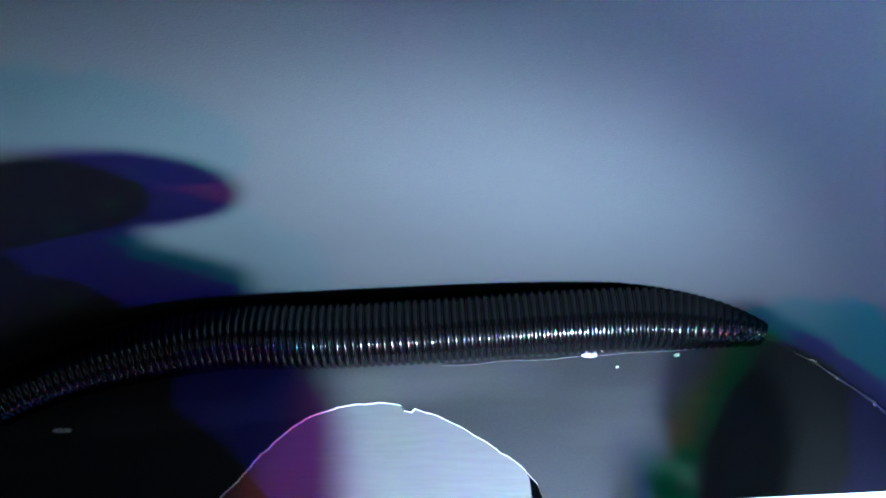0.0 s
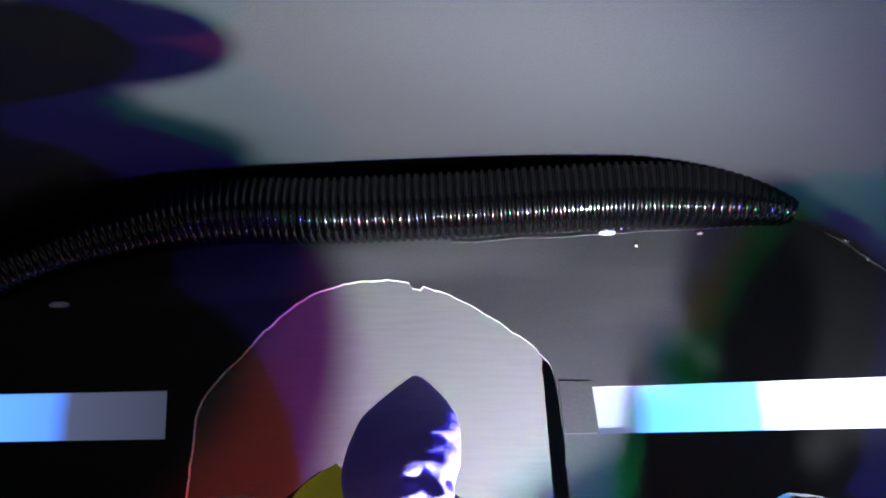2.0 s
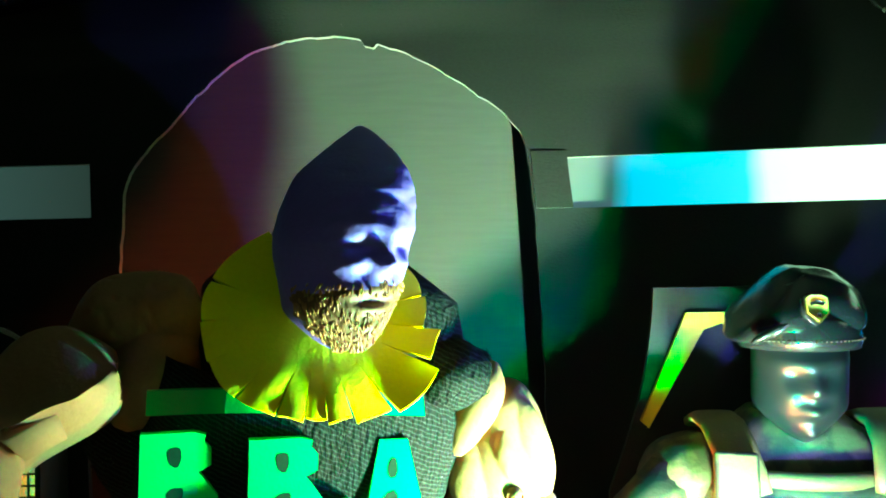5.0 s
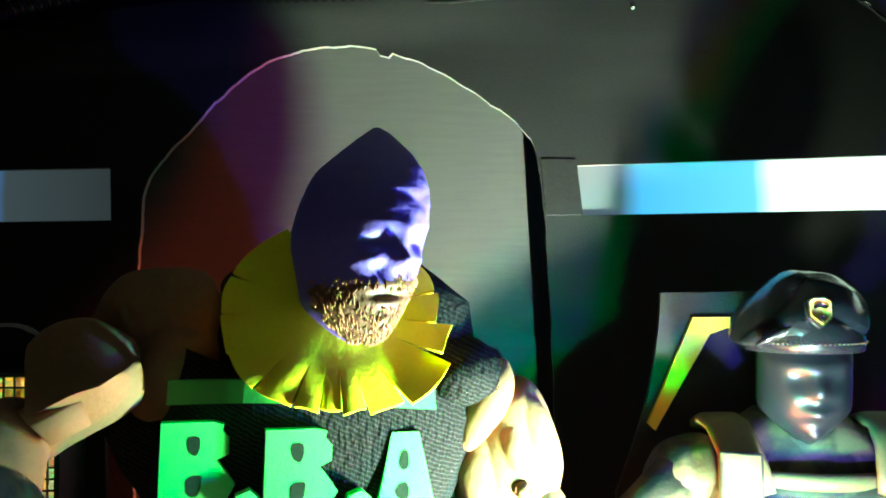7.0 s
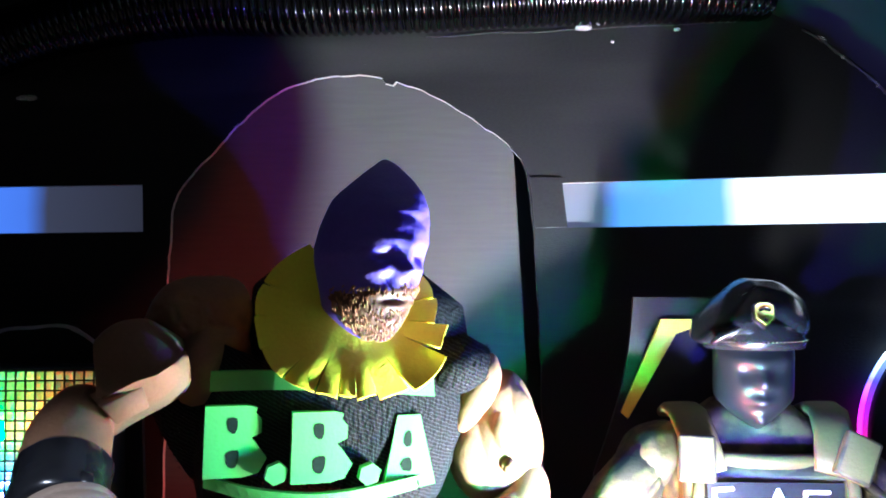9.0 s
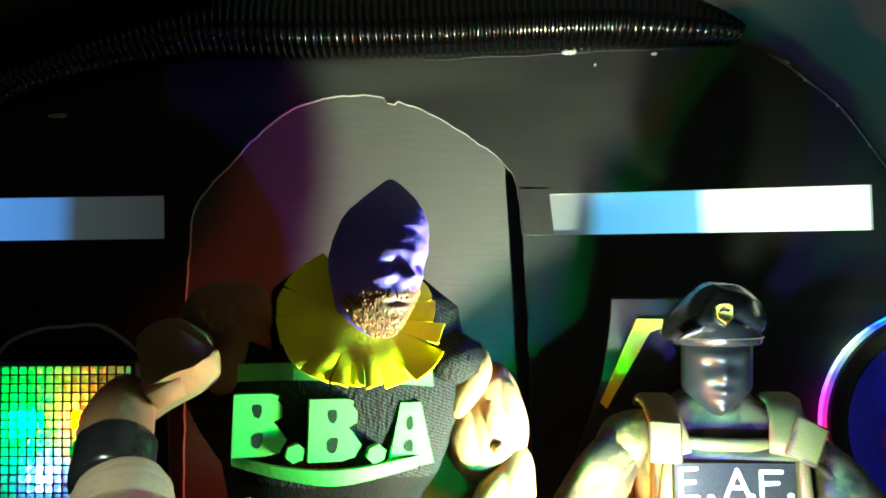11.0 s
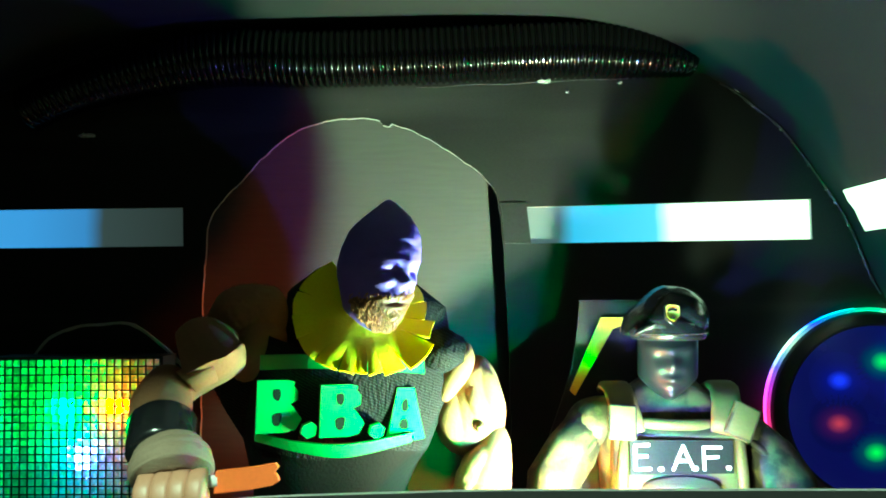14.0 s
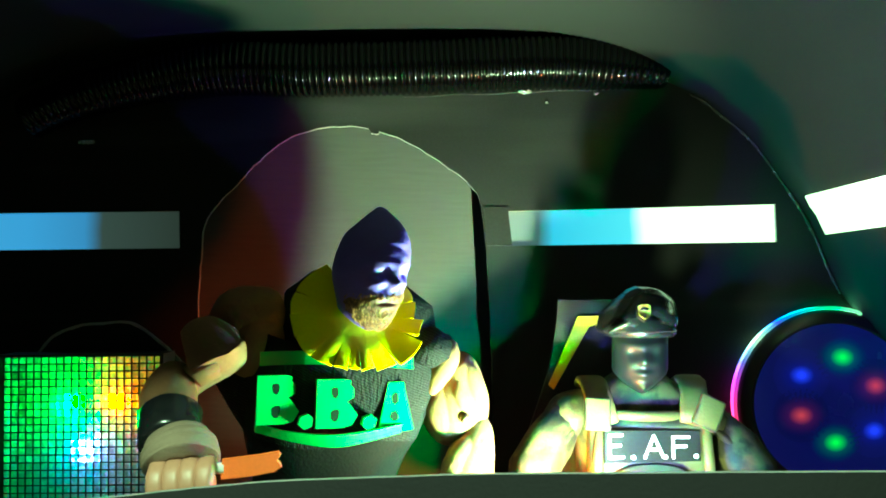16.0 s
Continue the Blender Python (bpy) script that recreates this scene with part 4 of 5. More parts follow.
    # upper arm: a domed muscle that overhangs a flat cut face, with the hinge block let into it
    top = [(-0.0465, -0.0820, 0.1200), (-0.0468, -0.0812, 0.1214), (-0.0480, -0.0814, 0.1226), (-0.0501, -0.0823, 0.1240), (-0.0525, -0.0832, 0.1252), (-0.0552, -0.0845, 0.1250), (-0.0570, -0.0860, 0.1238), (-0.0582, -0.0877, 0.1220)]
    rim = [(-0.0443, -0.0875, 0.1201), (-0.0445, -0.0912, 0.1189), (-0.0449, -0.0936, 0.1182), (-0.0459, -0.0960, 0.1173), (-0.0480, -0.0974, 0.1166), (-0.0500, -0.0982, 0.1156), (-0.0516, -0.0984, 0.1148), (-0.0533, -0.0990, 0.1143)]
    low = [(-0.0437, -0.0888, 0.1201), (-0.0434, -0.0876, 0.1178), (-0.0436, -0.0874, 0.1152), (-0.0447, -0.0880, 0.1134), (-0.0468, -0.0890, 0.1119), (-0.0495, -0.0900, 0.1105), (-0.0517, -0.0910, 0.1092), (-0.0537, -0.0920, 0.1078)]
    spine = [(-0.0452, -0.0855, 0.1198), (-0.0464, -0.0820, 0.1181), (-0.0474, -0.0810, 0.1172), (-0.0494, -0.0810, 0.1167), (-0.0518, -0.0820, 0.1162), (-0.0543, -0.0830, 0.1152), (-0.0563, -0.0840, 0.1142), (-0.0577, -0.0860, 0.1132)]
    loops_top, loops_low = [], []
    for k, (a, b, c, d) in enumerate(zip(*(smooth_line(line, 6) for line in (top, rim, low, spine)))):
        full = min(1, k / 8)
        loop = []
        for n in range(15):
            u = n / 14
            p = a.lerp(b, u) + Vector((-0.0004, -0.0012, 0.0010)) * (full * math.sin(math.pi * u ** 0.6) * (1 - 0.6 * u))
            loop.append(p + Vector((0, -0.0002, 0.0002)) * noise.noise(p * 190))
        loops_top.append(loop)
        tuck = b + Vector((0.0003, 0.0010, 0.0002)) * full
        loop = [b, tuck]
        for n in range(1, 8):
            p = tuck.lerp(c, n / 7)
            loop.append(p + Vector((0.3, -0.6, -0.4)) * (full * (0.0006 * math.sin(math.pi * n / 7) + 0.0003 * noise.noise(p * 260))))
        for n in range(1, 10):
            loop.append(c.lerp(d, n / 9))
        for n in range(1, 7):
            loop.append(d.lerp(a, n / 6) + Vector((0, 0.0006, 0.0004)) * math.sin(math.pi * n / 6))
        loops_low.append(loop)
    for span in (loops_top, loops_low):
        rows = [[bm.verts.new(p) for p in loop] for loop in span]
        for a, b in zip(rows, rows[1:]):
            for n in range(len(a) - 1):
                bm.faces.new((a[n], b[n], b[n + 1], a[n + 1])).material_index = SK
    hinge = [Vector(p) for p in ((-0.0488, -0.0947, 0.1160), (-0.0485, -0.0927, 0.1127), (-0.0523, -0.0955, 0.1106), (-0.0535, -0.0985, 0.1135))]
    face_out = (hinge[1] - hinge[0]).cross(hinge[3] - hinge[0]).normalized()
    if face_out.y > 0:
        face_out = -face_out
    middle = sum(hinge, Vector()) / 4
    rows = [[bm.verts.new(middle + (p - middle) * grow + face_out * lift) for p in hinge] for grow, lift in ((1.0, -0.0030), (1.0, 0.0010), (0.93, 0.0014))]
    for a, b in zip(rows, rows[1:]):
        for n in range(4):
            f = bm.faces.new((a[n], a[(n + 1) % 4], b[(n + 1) % 4], b[n]))
            f.material_index = SK
    bm.faces.new(rows[-1]).material_index = SK
    limb(bm, [((-0.0585, -0.0880, 0.1120), 0.0012, 0.0012), ((-0.0588, -0.0905, 0.1112), 0.0046, 0.0044), ((-0.0588, -0.0950, 0.1090), 0.0058, 0.0056), ((-0.0580, -0.0990, 0.1066), 0.0060, 0.0058), ((-0.0566, -0.1030, 0.1042), 0.0057, 0.0055), ((-0.0550, -0.1075, 0.1012), 0.0050, 0.0050), ((-0.0530, -0.1115, 0.0990), 0.0046, 0.0046)], SK, groove=0.0003, scale=150, seed=5)
    loft(bm, [((-0.0560, -0.1029, 0.1055), 0.0058, 0.0058), ((-0.0558, -0.1036, 0.1050), 0.0066, 0.0065), ((-0.0553, -0.1052, 0.1036), 0.0063, 0.0062), ((-0.0547, -0.1074, 0.1019), 0.0064, 0.0063), ((-0.0542, -0.1090, 0.1008), 0.0065, 0.0064), ((-0.0538, -0.1100, 0.1000), 0.0058, 0.0058)], LE, seg=40, wobble=0.0003, scale=400)
    for x, y, z in ((-0.0562, -0.1106, 0.1062), (-0.0502, -0.1102, 0.1048)):
        blob(bm, (x, y, z), (0.0018, 0.0009, 0.0016), (-40, 0, 0), LE, seg=16)
    # cloth wound round the wrist: one flared sleeve with three soft ridges
    path = smooth_line([(-0.0522, -0.1106, 0.1010), (-0.0513, -0.1122, 0.0997), (-0.0505, -0.1138, 0.0984), (-0.0500, -0.1150, 0.0972)], 10)
    wound = []
    for k, c in enumerate(path):
        u = k / (len(path) - 1)
        swell = 0.00034 * abs(math.sin(u * math.pi * 3.3 + 0.4)) ** 0.7
        wound.append((c, 0.0060 + 0.0013 * min(1, u * 2.2) + swell - 0.0012 * max(0, u - 0.9) * 10, 0.0054 + 0.0009 * min(1, u * 2) + swell))
    loft(bm, wound, WR, seg=48, wobble=0.00035, scale=240)
    blob(bm, (-0.0490, -0.1155, 0.0940), (0.0060, 0.0046, 0.0046), (0, 8, 0), HS, seg=24)
    for k in range(4):
        x = -0.0537 + 0.0031 * k
        loft(bm, [((x, -0.1150, 0.0974 + 0.0002 * k), 0.0012, 0.0010), ((x + 0.0001, -0.1176, 0.0970 + 0.0003 * k), 0.0017, 0.0015), ((x + 0.0002, -0.1195, 0.0954 + 0.0003 * k), 0.0018, 0.0017), ((x + 0.0002, -0.1199, 0.0938 + 0.0003 * k), 0.0017, 0.0015), ((x + 0.0003, -0.1203, 0.0928 + 0.0002 * k), 0.0017, 0.0016), ((x + 0.0003, -0.1190, 0.0905), 0.0014, 0.0014)], HS, seg=18, power=3.6, wobble=0.00015, scale=500)
    # hanging arm: inner shoulder, upper arm with its lobes, elbow pin, forearm
    limb(bm, [((0.0036, -0.0700, 0.1178), 0.0010, 0.0014), ((0.0026, -0.0712, 0.1152), 0.0028, 0.0032), ((0.0008, -0.0720, 0.1118), 0.0034, 0.0034), ((-0.0010, -0.0718, 0.1080), 0.0026, 0.0030), ((-0.0018, -0.0710, 0.1055), 0.0010, 0.0012)], SK, groove=0.0001, scale=160, seed=11)
    arm = bmesh.new()
    limb(arm, [((0.0046, -0.0650, 0.1146), 0.0012, 0.0018), ((0.0050, -0.0648, 0.1130), 0.0034, 0.0050), ((0.0048, -0.0645, 0.1100), 0.0054, 0.0064), ((0.0043, -0.0640, 0.1060), 0.0070, 0.0076), ((0.0041, -0.0640, 0.1020), 0.0078, 0.0080), ((0.0045, -0.0640, 0.0980), 0.0079, 0.0076), ((0.0052, -0.0645, 0.0948), 0.0064, 0.0064), ((0.0062, -0.0650, 0.0926), 0.0026, 0.0026)], SK, groove=0.00022, scale=120, seed=11)
    limb(arm, [((0.0058, -0.0680, 0.1130), 0.0010, 0.0010), ((0.0076, -0.0685, 0.1095), 0.0026, 0.0022), ((0.0090, -0.0680, 0.1050), 0.0030, 0.0026), ((0.0096, -0.0670, 0.1005), 0.0026, 0.0024), ((0.0094, -0.0665, 0.0970), 0.0012, 0.0012)], SK, groove=0.0001, seed=2)
    limb(arm, [((0.0010, -0.0690, 0.1078), 0.0006, 0.0008), ((0.0002, -0.0696, 0.1050), 0.0022, 0.0018), ((0.0000, -0.0698, 0.1015), 0.0030, 0.0022), ((0.0012, -0.0694, 0.0975), 0.0028, 0.0020), ((0.0034, -0.0686, 0.0945), 0.0012, 0.0010)], SK, groove=0.0001, seed=4)
    limb(arm, [((0.0046, -0.0710, 0.1080), 0.0006, 0.0006), ((0.0048, -0.0714, 0.1056), 0.0014, 0.0010), ((0.0056, -0.0712, 0.1025), 0.0014, 0.0010), ((0.0068, -0.0704, 0.1000), 0.0008, 0.0008)], SK, groove=0.0001, seed=6)
    fuse(arm, bm, SK, 0.00022, 2)
    loft(bm, [((0.0062, -0.0690, 0.0993), 0.0013, 0.0013), ((0.0062, -0.0719, 0.0993), 0.0013, 0.0013), ((0.0062, -0.0722, 0.0993), 0.0011, 0.0011), ((0.0062, -0.0718, 0.0993), 0.0008, 0.0008)], SK, seg=20)
    arm = bmesh.new()
    limb(arm, [((0.0086, -0.0650, 0.1000), 0.0014, 0.0014), ((0.0092, -0.0655, 0.0975), 0.0036, 0.0040), ((0.0094, -0.0662, 0.0940), 0.0047, 0.0056), ((0.0082, -0.0670, 0.0896), 0.0060, 0.0064), ((0.0067, -0.0680, 0.0850), 0.0067, 0.0066), ((0.0045, -0.0700, 0.0780), 0.0062, 0.0062), ((0.0022, -0.0722, 0.0700), 0.0054, 0.0054), ((0.0002, -0.0745, 0.0610), 0.0048, 0.0048), ((-0.0010, -0.0760, 0.0550), 0.0056, 0.0050), ((-0.0016, -0.0770, 0.0480), 0.0030, 0.0030)], SK, groove=0.0002, scale=120, seed=7)
    limb(arm, [((0.0070, -0.0696, 0.0950), 0.0006, 0.0006), ((0.0060, -0.0712, 0.0926), 0.0022, 0.0018), ((0.0042, -0.0722, 0.0890), 0.0028, 0.0024), ((0.0030, -0.0730, 0.0845), 0.0024, 0.0022)], SK, groove=0.0002, seed=9)
    fuse(arm, bm, SK, 0.00028, 3)
    bmesh.ops.recalc_face_normals(bm, faces=bm.faces)
    return tagged(finish("toy_figure", bm, [KNIT, SKIN, PURPLE, BEARD, LEATHER, WRAP, HAND_SKIN, TUFT, TROUSERS]), "muscular toy figure in purple mask and black knit top", "action figure")


wrestler()


def ruff_collar():
    """A collar of overlapping yellow foam strips round the neck, leaning forward at the bottom."""
    c = Vector((-0.0186, -0.0848, 0.1260))
    collar = tagged(empty("ruff_collar", c), "yellow pleated foam ruff collar round the neck", "collar")
    rnd = random.Random(11)
    normal = Vector((0.10, -0.95, 0.31)).normalized()
    # first angle, last angle, length against the ruff's own radius, lift of the end
    STRIPS = [(117, 158.5, 1.0, 0.0), (158.5, 181, 1.0, 0.0002), (181, 204, 1.0, 0.0), (204, 228, 1.0, 0.0004), (228, 250, 0.99, 0.0), (250, 264, 0.98, 0.0004), (264, 275, 0.96, 0.0), (275, 287, 1.0, 0.0004), (287, 305, 1.06, 0.0),
              (305, 332, 1.14, 0.0010), (332, 350, 1.02, 0.0024), (350, 371, 0.88, 0.0008), (371, 398, 0.86, 0.0), (398, 430, 0.84, 0.0004), (430, 477, 0.86, 0.0)]
    for k, (low, high, length, lift) in enumerate(STRIPS):
        w, half = radians((low + high) / 2), radians(high - low) / 2
        tip = rnd.uniform(-0.0004, 0.0005)
        cut = 0.72 if low < 228 else 0.52
        bm = bmesh.new()
        cols, rows = 8, 12
        grid = []
        for i in range(rows + 1):
            g = i / rows
            free = max(0.0, (g - cut) / (1 - cut))
            row = []
            for j in range(cols + 1):
                u = j / cols * 2 - 1
                a = w + half * u * (1 - (0.02 if 158 < low < 228 else 0.10 if high - low > 12 else 0.06) * free)
                r = 0.10 + (length * (1 + 0.012 * math.sin(k * 2.3 + 2 * u)) - 0.10) * g
                x, z = math.cos(a) * r * 0.0152, math.sin(a) * r * 0.0130
                y = 0.10 * x + 0.33 * z - 0.0012 * (1 - g)
                wave = 0.0005 * noise.noise(Vector((x * 190, z * 190, 2.5))) * min(1, g * 2)
                bow = 0.00025 * (1 - u * u) * free + tip * u * free ** 2 + 0.9 * lift * free ** 1.5 - 0.0006 * g * g
                row.append(Vector((x, y, z)) + normal * (bow + wave))
            grid.append(row)
        rim = [grid[i][0] for i in range(rows + 1)] + [grid[rows][j] for j in range(1, cols + 1)] + [grid[i][cols] for i in range(rows - 1, -1, -1)]
        for side in (0.0, -0.0012):
            vs = [[bm.verts.new(p + normal * side) for p in row] for row in grid]
            for i in range(rows):
                for j in range(cols):
                    q = (vs[i][j], vs[i][j + 1], vs[i + 1][j + 1], vs[i + 1][j])
                    bm.faces.new(q[::-1] if side == 0 else q)
        near, far = [bm.verts.new(p) for p in rim], [bm.verts.new(p - normal * 0.0012) for p in rim]
        for i in range(len(rim) - 1):
            bm.faces.new((near[i], far[i], far[i + 1], near[i + 1]))
        part("foam_strip", bm, YELLOW_FOAM, collar)
    return collar


ruff_collar()


# ---- green foam letters on the chest ----
def chest(x, z, y):
    """A pose on the chest: the letters turn with the body."""
    return Matrix.Translation((x, y, z)) @ Matrix.Rotation(BODY * 0.9, 4, "Z")


def foam_letter(name, outline, counters, m, label):
    thing = empty(name)
    thing.matrix_world = m
    bm = bmesh.new()
    plate(bm, [(x + 0.00012 * math.sin(k * 7.1), z + 0.00012 * math.cos(k * 5.3)) for k, (x, z) in enumerate(outline)], -0.0011, 0.0011)
    foam = part("foam", bm, GREEN_FOAM, thing, smooth=False)
    for loop in counters:
        bm = bmesh.new()
        pts = smooth_line([(x, z, 0) for x, z in loop], 4, True)
        mid = sum(pts, Vector()) / len(pts)
        pts = [mid + (p - mid) * (0.72 + 0.10 * noise.noise(p * 1400)) for p in pts]
        plate(bm, [(p.x, p.y) for p in pts], -0.00116, -0.00112)
        part("ink_mark", bm, MARKER, foam, "dark grey inked counter", smooth=False)
    return tagged(thing, label, "letter", group="green foam letters")


def letter_b(m, w=0.0096, h=0.0112):
    out = [(-0.50, -0.5), (0.12, -0.5), (0.36, -0.44), (0.50, -0.24), (0.36, -0.05), (0.27, 0.04), (0.44, 0.10), (0.44, 0.28), (0.34, 0.38), (0.36, 0.46), (0.2, 0.5), (-0.46, 0.5)]
    return foam_letter("foam_letter", [(x * w, z * h) for x, z in out], ([(x * w, z * h) for x, z in ((-0.12, 0.36), (0.06, 0.36), (0.09, 0.22), (0.02, 0.08), (-0.10, 0.10), (-0.15, 0.24))], [(x * w, z * h) for x, z in ((-0.15, -0.10), (0.08, -0.08), (0.10, -0.22), (0.02, -0.40), (-0.14, -0.38), (-0.18, -0.24))]), m, "green foam letter B on the knit top")


letter_b(chest(-0.0368, 0.1062, -0.0868))
letter_b(chest(-0.0236, 0.1050, -0.0850))
w, h = 0.0085, 0.0120
foam_letter("foam_letter", [(x * w, z * h) for x, z in ((-0.5, -0.48), (-0.22, 0.5), (0.22, 0.5), (0.5, -0.42), (0.22, -0.46), (0.14, -0.30), (-0.08, -0.30), (-0.14, -0.5))],
            ([(x * w, z * h) for x, z in ((-0.08, 0.30), (0.06, 0.32), (0.09, 0.12), (-0.02, 0.04), (-0.12, 0.10))], [(x * w, z * h) for x, z in ((-0.14, -0.06), (0.02, -0.02), (0.10, -0.14), (0.06, -0.27), (-0.14, -0.26), (-0.22, -0.16))]), chest(-0.0104, 0.1032, -0.0795), "green foam letter A on the knit top")
for x, z, y in ((-0.0303, 0.1012, -0.0868), (-0.0163, 0.1004, -0.0830)):
    foam_letter("foam_dot", [(0.0019 * math.cos(1.05 * k + 0.3), 0.0017 * math.sin(1.05 * k + 0.3)) for k in range(6)], (), chest(x, z, y), "green foam dot between the letters")


def foam_bar(points_top, points_bottom, label):
    """A bent strip of foam laid round the chest; points of x, y, z."""
    top, low = smooth_line(points_top, 6), smooth_line(points_bottom, 6)
    bm = bmesh.new()
    lines = []
    for p, q in zip(top, low):
        out = Vector((0.30, -0.95, 0)).normalized() * 0.0018
        lines.append([bm.verts.new(v) for v in (p, q, q - out, p - out)])
    for a, b in zip(lines, lines[1:]):
        for k in range(4):
            bm.faces.new((a[k], a[(k + 1) % 4], b[(k + 1) % 4], b[k]))
    bm.faces.new(lines[0][::-1])
    bm.faces.new(lines[-1])
    bmesh.ops.recalc_face_normals(bm, faces=bm.faces)
    return tagged(finish("foam_bar", bm, GREEN_FOAM, smooth=False), label, "foam strip", group="green foam strips")


foam_bar([(-0.0402, -0.0878, 0.1170), (-0.0300, -0.0884, 0.1172), (-0.0180, -0.0860, 0.1165), (-0.0060, -0.0800, 0.1150)], [(-0.0402, -0.0884, 0.1140), (-0.0300, -0.0890, 0.1143), (-0.0180, -0.0866, 0.1137), (-0.0058, -0.0805, 0.1122)], "green foam strip above the letters on the chest")
foam_bar([(-0.0418, -0.0865, 0.1008), (-0.0330, -0.0876, 0.0988), (-0.0210, -0.0862, 0.0980), (-0.0062, -0.0790, 0.0998)], [(-0.0420, -0.0860, 0.0987), (-0.0320, -0.0868, 0.0963), (-0.0220, -0.0856, 0.0951), (-0.0090, -0.0795, 0.0972)], "green foam strip below the letters on the waist")


def toy_knife():
    knife = tagged(empty("toy_knife", (-0.043, -0.1150, 0.0965)), "orange toy knife with a white grip in the fist", "knife")
    off = Matrix.Translation((0.043, 0.1150, -0.0965))
    bm = bmesh.new()
    loft(bm, [(off @ Vector(p), r, r) for p, r in (((-0.0500, -0.1150, 0.0962), 0.0011), ((-0.0440, -0.1150, 0.0964), 0.0011), ((-0.0415, -0.1150, 0.0965), 0.0011))], seg=14)
    part("grip", bm, WHITE, knife, "white plastic grip")
    bm = bmesh.new()
    plate(bm, [(-0.0421, 0.0944), (-0.0418, 0.0983), (-0.0345, 0.0991), (-0.0310, 0.0997), (-0.0304, 0.0990), (-0.0312, 0.0980), (-0.0306, 0.0974), (-0.0303, 0.0966), (-0.0316, 0.0958), (-0.0360, 0.0950)], -0.1157, -0.1143, m=off)
    part("blade", bm, ORANGE, knife, "orange plastic blade with a notched tip", smooth=False)
    return knife


toy_knife()


# ---- the soldier ----
def soldier():
    """A moulded toy soldier, one plain mesh: camouflage jacket, vest, dark face and beret."""
    bm = bmesh.new()
    CA, VE, GU, LE, YE, DK = range(6)
    cx = 0.0537
    loft(bm, [((cx, -0.044, 0.0), 0.015, 0.011), ((cx, -0.044, 0.06), 0.015, 0.011), ((cx, -0.045, 0.080), 0.0165, 0.0120), ((cx, -0.045, 0.092), 0.0175, 0.0125), ((cx, -0.045, 0.099), 0.0165, 0.0110), ((cx, -0.045, 0.1035), 0.0120, 0.0085), ((cx, -0.045, 0.107), 0.0075, 0.0068)], CA, seg=36, power=2.6, wobble=0.0006, scale=220)
    # vest front, its rim and the two shoulder straps
    box(bm, (0.0386, -0.0592, 0.060), (0.0706, -0.050, 0.0972), 0.0022, mat=VE)
    loft(bm, [((0.0440 + 0.0012 * k, -0.0590 + 0.00004 * (k - 8) ** 2, 0.0978 - 0.00003 * k), 0.0013 if 0 < k < 16 else 0.0006, 0.0014 if 0 < k < 16 else 0.0006) for k in range(17)], VE, seg=14, turn=math.pi / 2)
    for x in (0.0404, 0.0690):
        loft(bm, [((x, -0.0596, 0.070), 0.0013, 0.0009), ((x, -0.0598, 0.085), 0.0014, 0.0009), ((x + (0.0008 if x < 0.05 else -0.0006), -0.0592, 0.0955), 0.0012, 0.0009)], VE, seg=12)
    for s in (-1, 1):
        c = cx + s * 0.0125
        loft(bm, [((c - s * 0.0018, -0.0600, 0.0955), 0.0030, 0.0010), ((c - s * 0.0010, -0.0590, 0.0985), 0.0034, 0.0010), ((c, -0.0565, 0.1025), 0.0036, 0.0010), ((c + s * 0.0006, -0.0525, 0.1055), 0.0036, 0.0010), ((c + s * 0.0008, -0.0470, 0.1060), 0.0036, 0.0010), ((c + s * 0.0006, -0.0400, 0.1040), 0.0034, 0.0010)], VE, seg=16, power=4)
        box(bm, (-0.0034, -0.0010, -0.0042), (0.0034, 0.0010, 0.0042), 0.0006, Matrix.Translation((cx + s * (0.0150 if s > 0 else 0.0134), -0.0608, 0.0985)) @ Euler((radians(-14), radians(26 if s > 0 else 3), 0)).to_matrix().to_4x4(), VE)
        up = 0.0022 if s < 0 else -0.0004
        blob(bm, (cx + s * 0.0188, -0.0450, 0.0940 + up), (0.0078, 0.0085, 0.0060), (0, s * 38, 0), CA, seg=26, wobble=0.08, scale=260)
        loft(bm, [((cx + s * 0.0200, -0.0460, 0.0930 + up), 0.0056, 0.0062), ((cx + s * 0.0245, -0.0490, 0.0872 + up), 0.0066, 0.0072), ((cx + s * 0.0288, -0.0520, 0.0810 + up), 0.0068, 0.0070), ((cx + s * 0.0305, -0.0550, 0.0720), 0.0058, 0.0058)], CA, seg=26, wobble=0.0016, scale=300)
        for k in range(3):
            blob(bm, (cx + s * (0.0215 + 0.003 * k), -0.0535 - 0.0012 * k, 0.0905 - 0.0042 * k), (0.0046, 0.0016, 0.0012), (0, s * (40 + 8 * k), -s * 20), CA, seg=14)
    pocket = [(0.0090 * math.cos(math.pi * k / 16), 0.0028 * math.sin(math.pi * k / 16)) for k in range(17)] + [(-0.0090, -0.010), (0.0090, -0.010)]
    plate(bm, pocket, -0.0620, -0.0585, m=Matrix.Translation((0.0540, 0, 0.0828)), face_mat=DK, side_mat=DK)
    # collar and neck
    loft(bm, [((cx, -0.046, 0.0975), 0.0108, 0.0088), ((cx, -0.0465, 0.1010), 0.0092, 0.0082), ((cx, -0.047, 0.1040), 0.0080, 0.0074), ((cx, -0.047, 0.1046), 0.0070, 0.0066)], CA, seg=32, wobble=0.0004, scale=300)
    loft(bm, [((cx, -0.046, 0.103), 0.0062, 0.0062), ((cx, -0.0465, 0.110), 0.0060, 0.0062)], GU, seg=24)

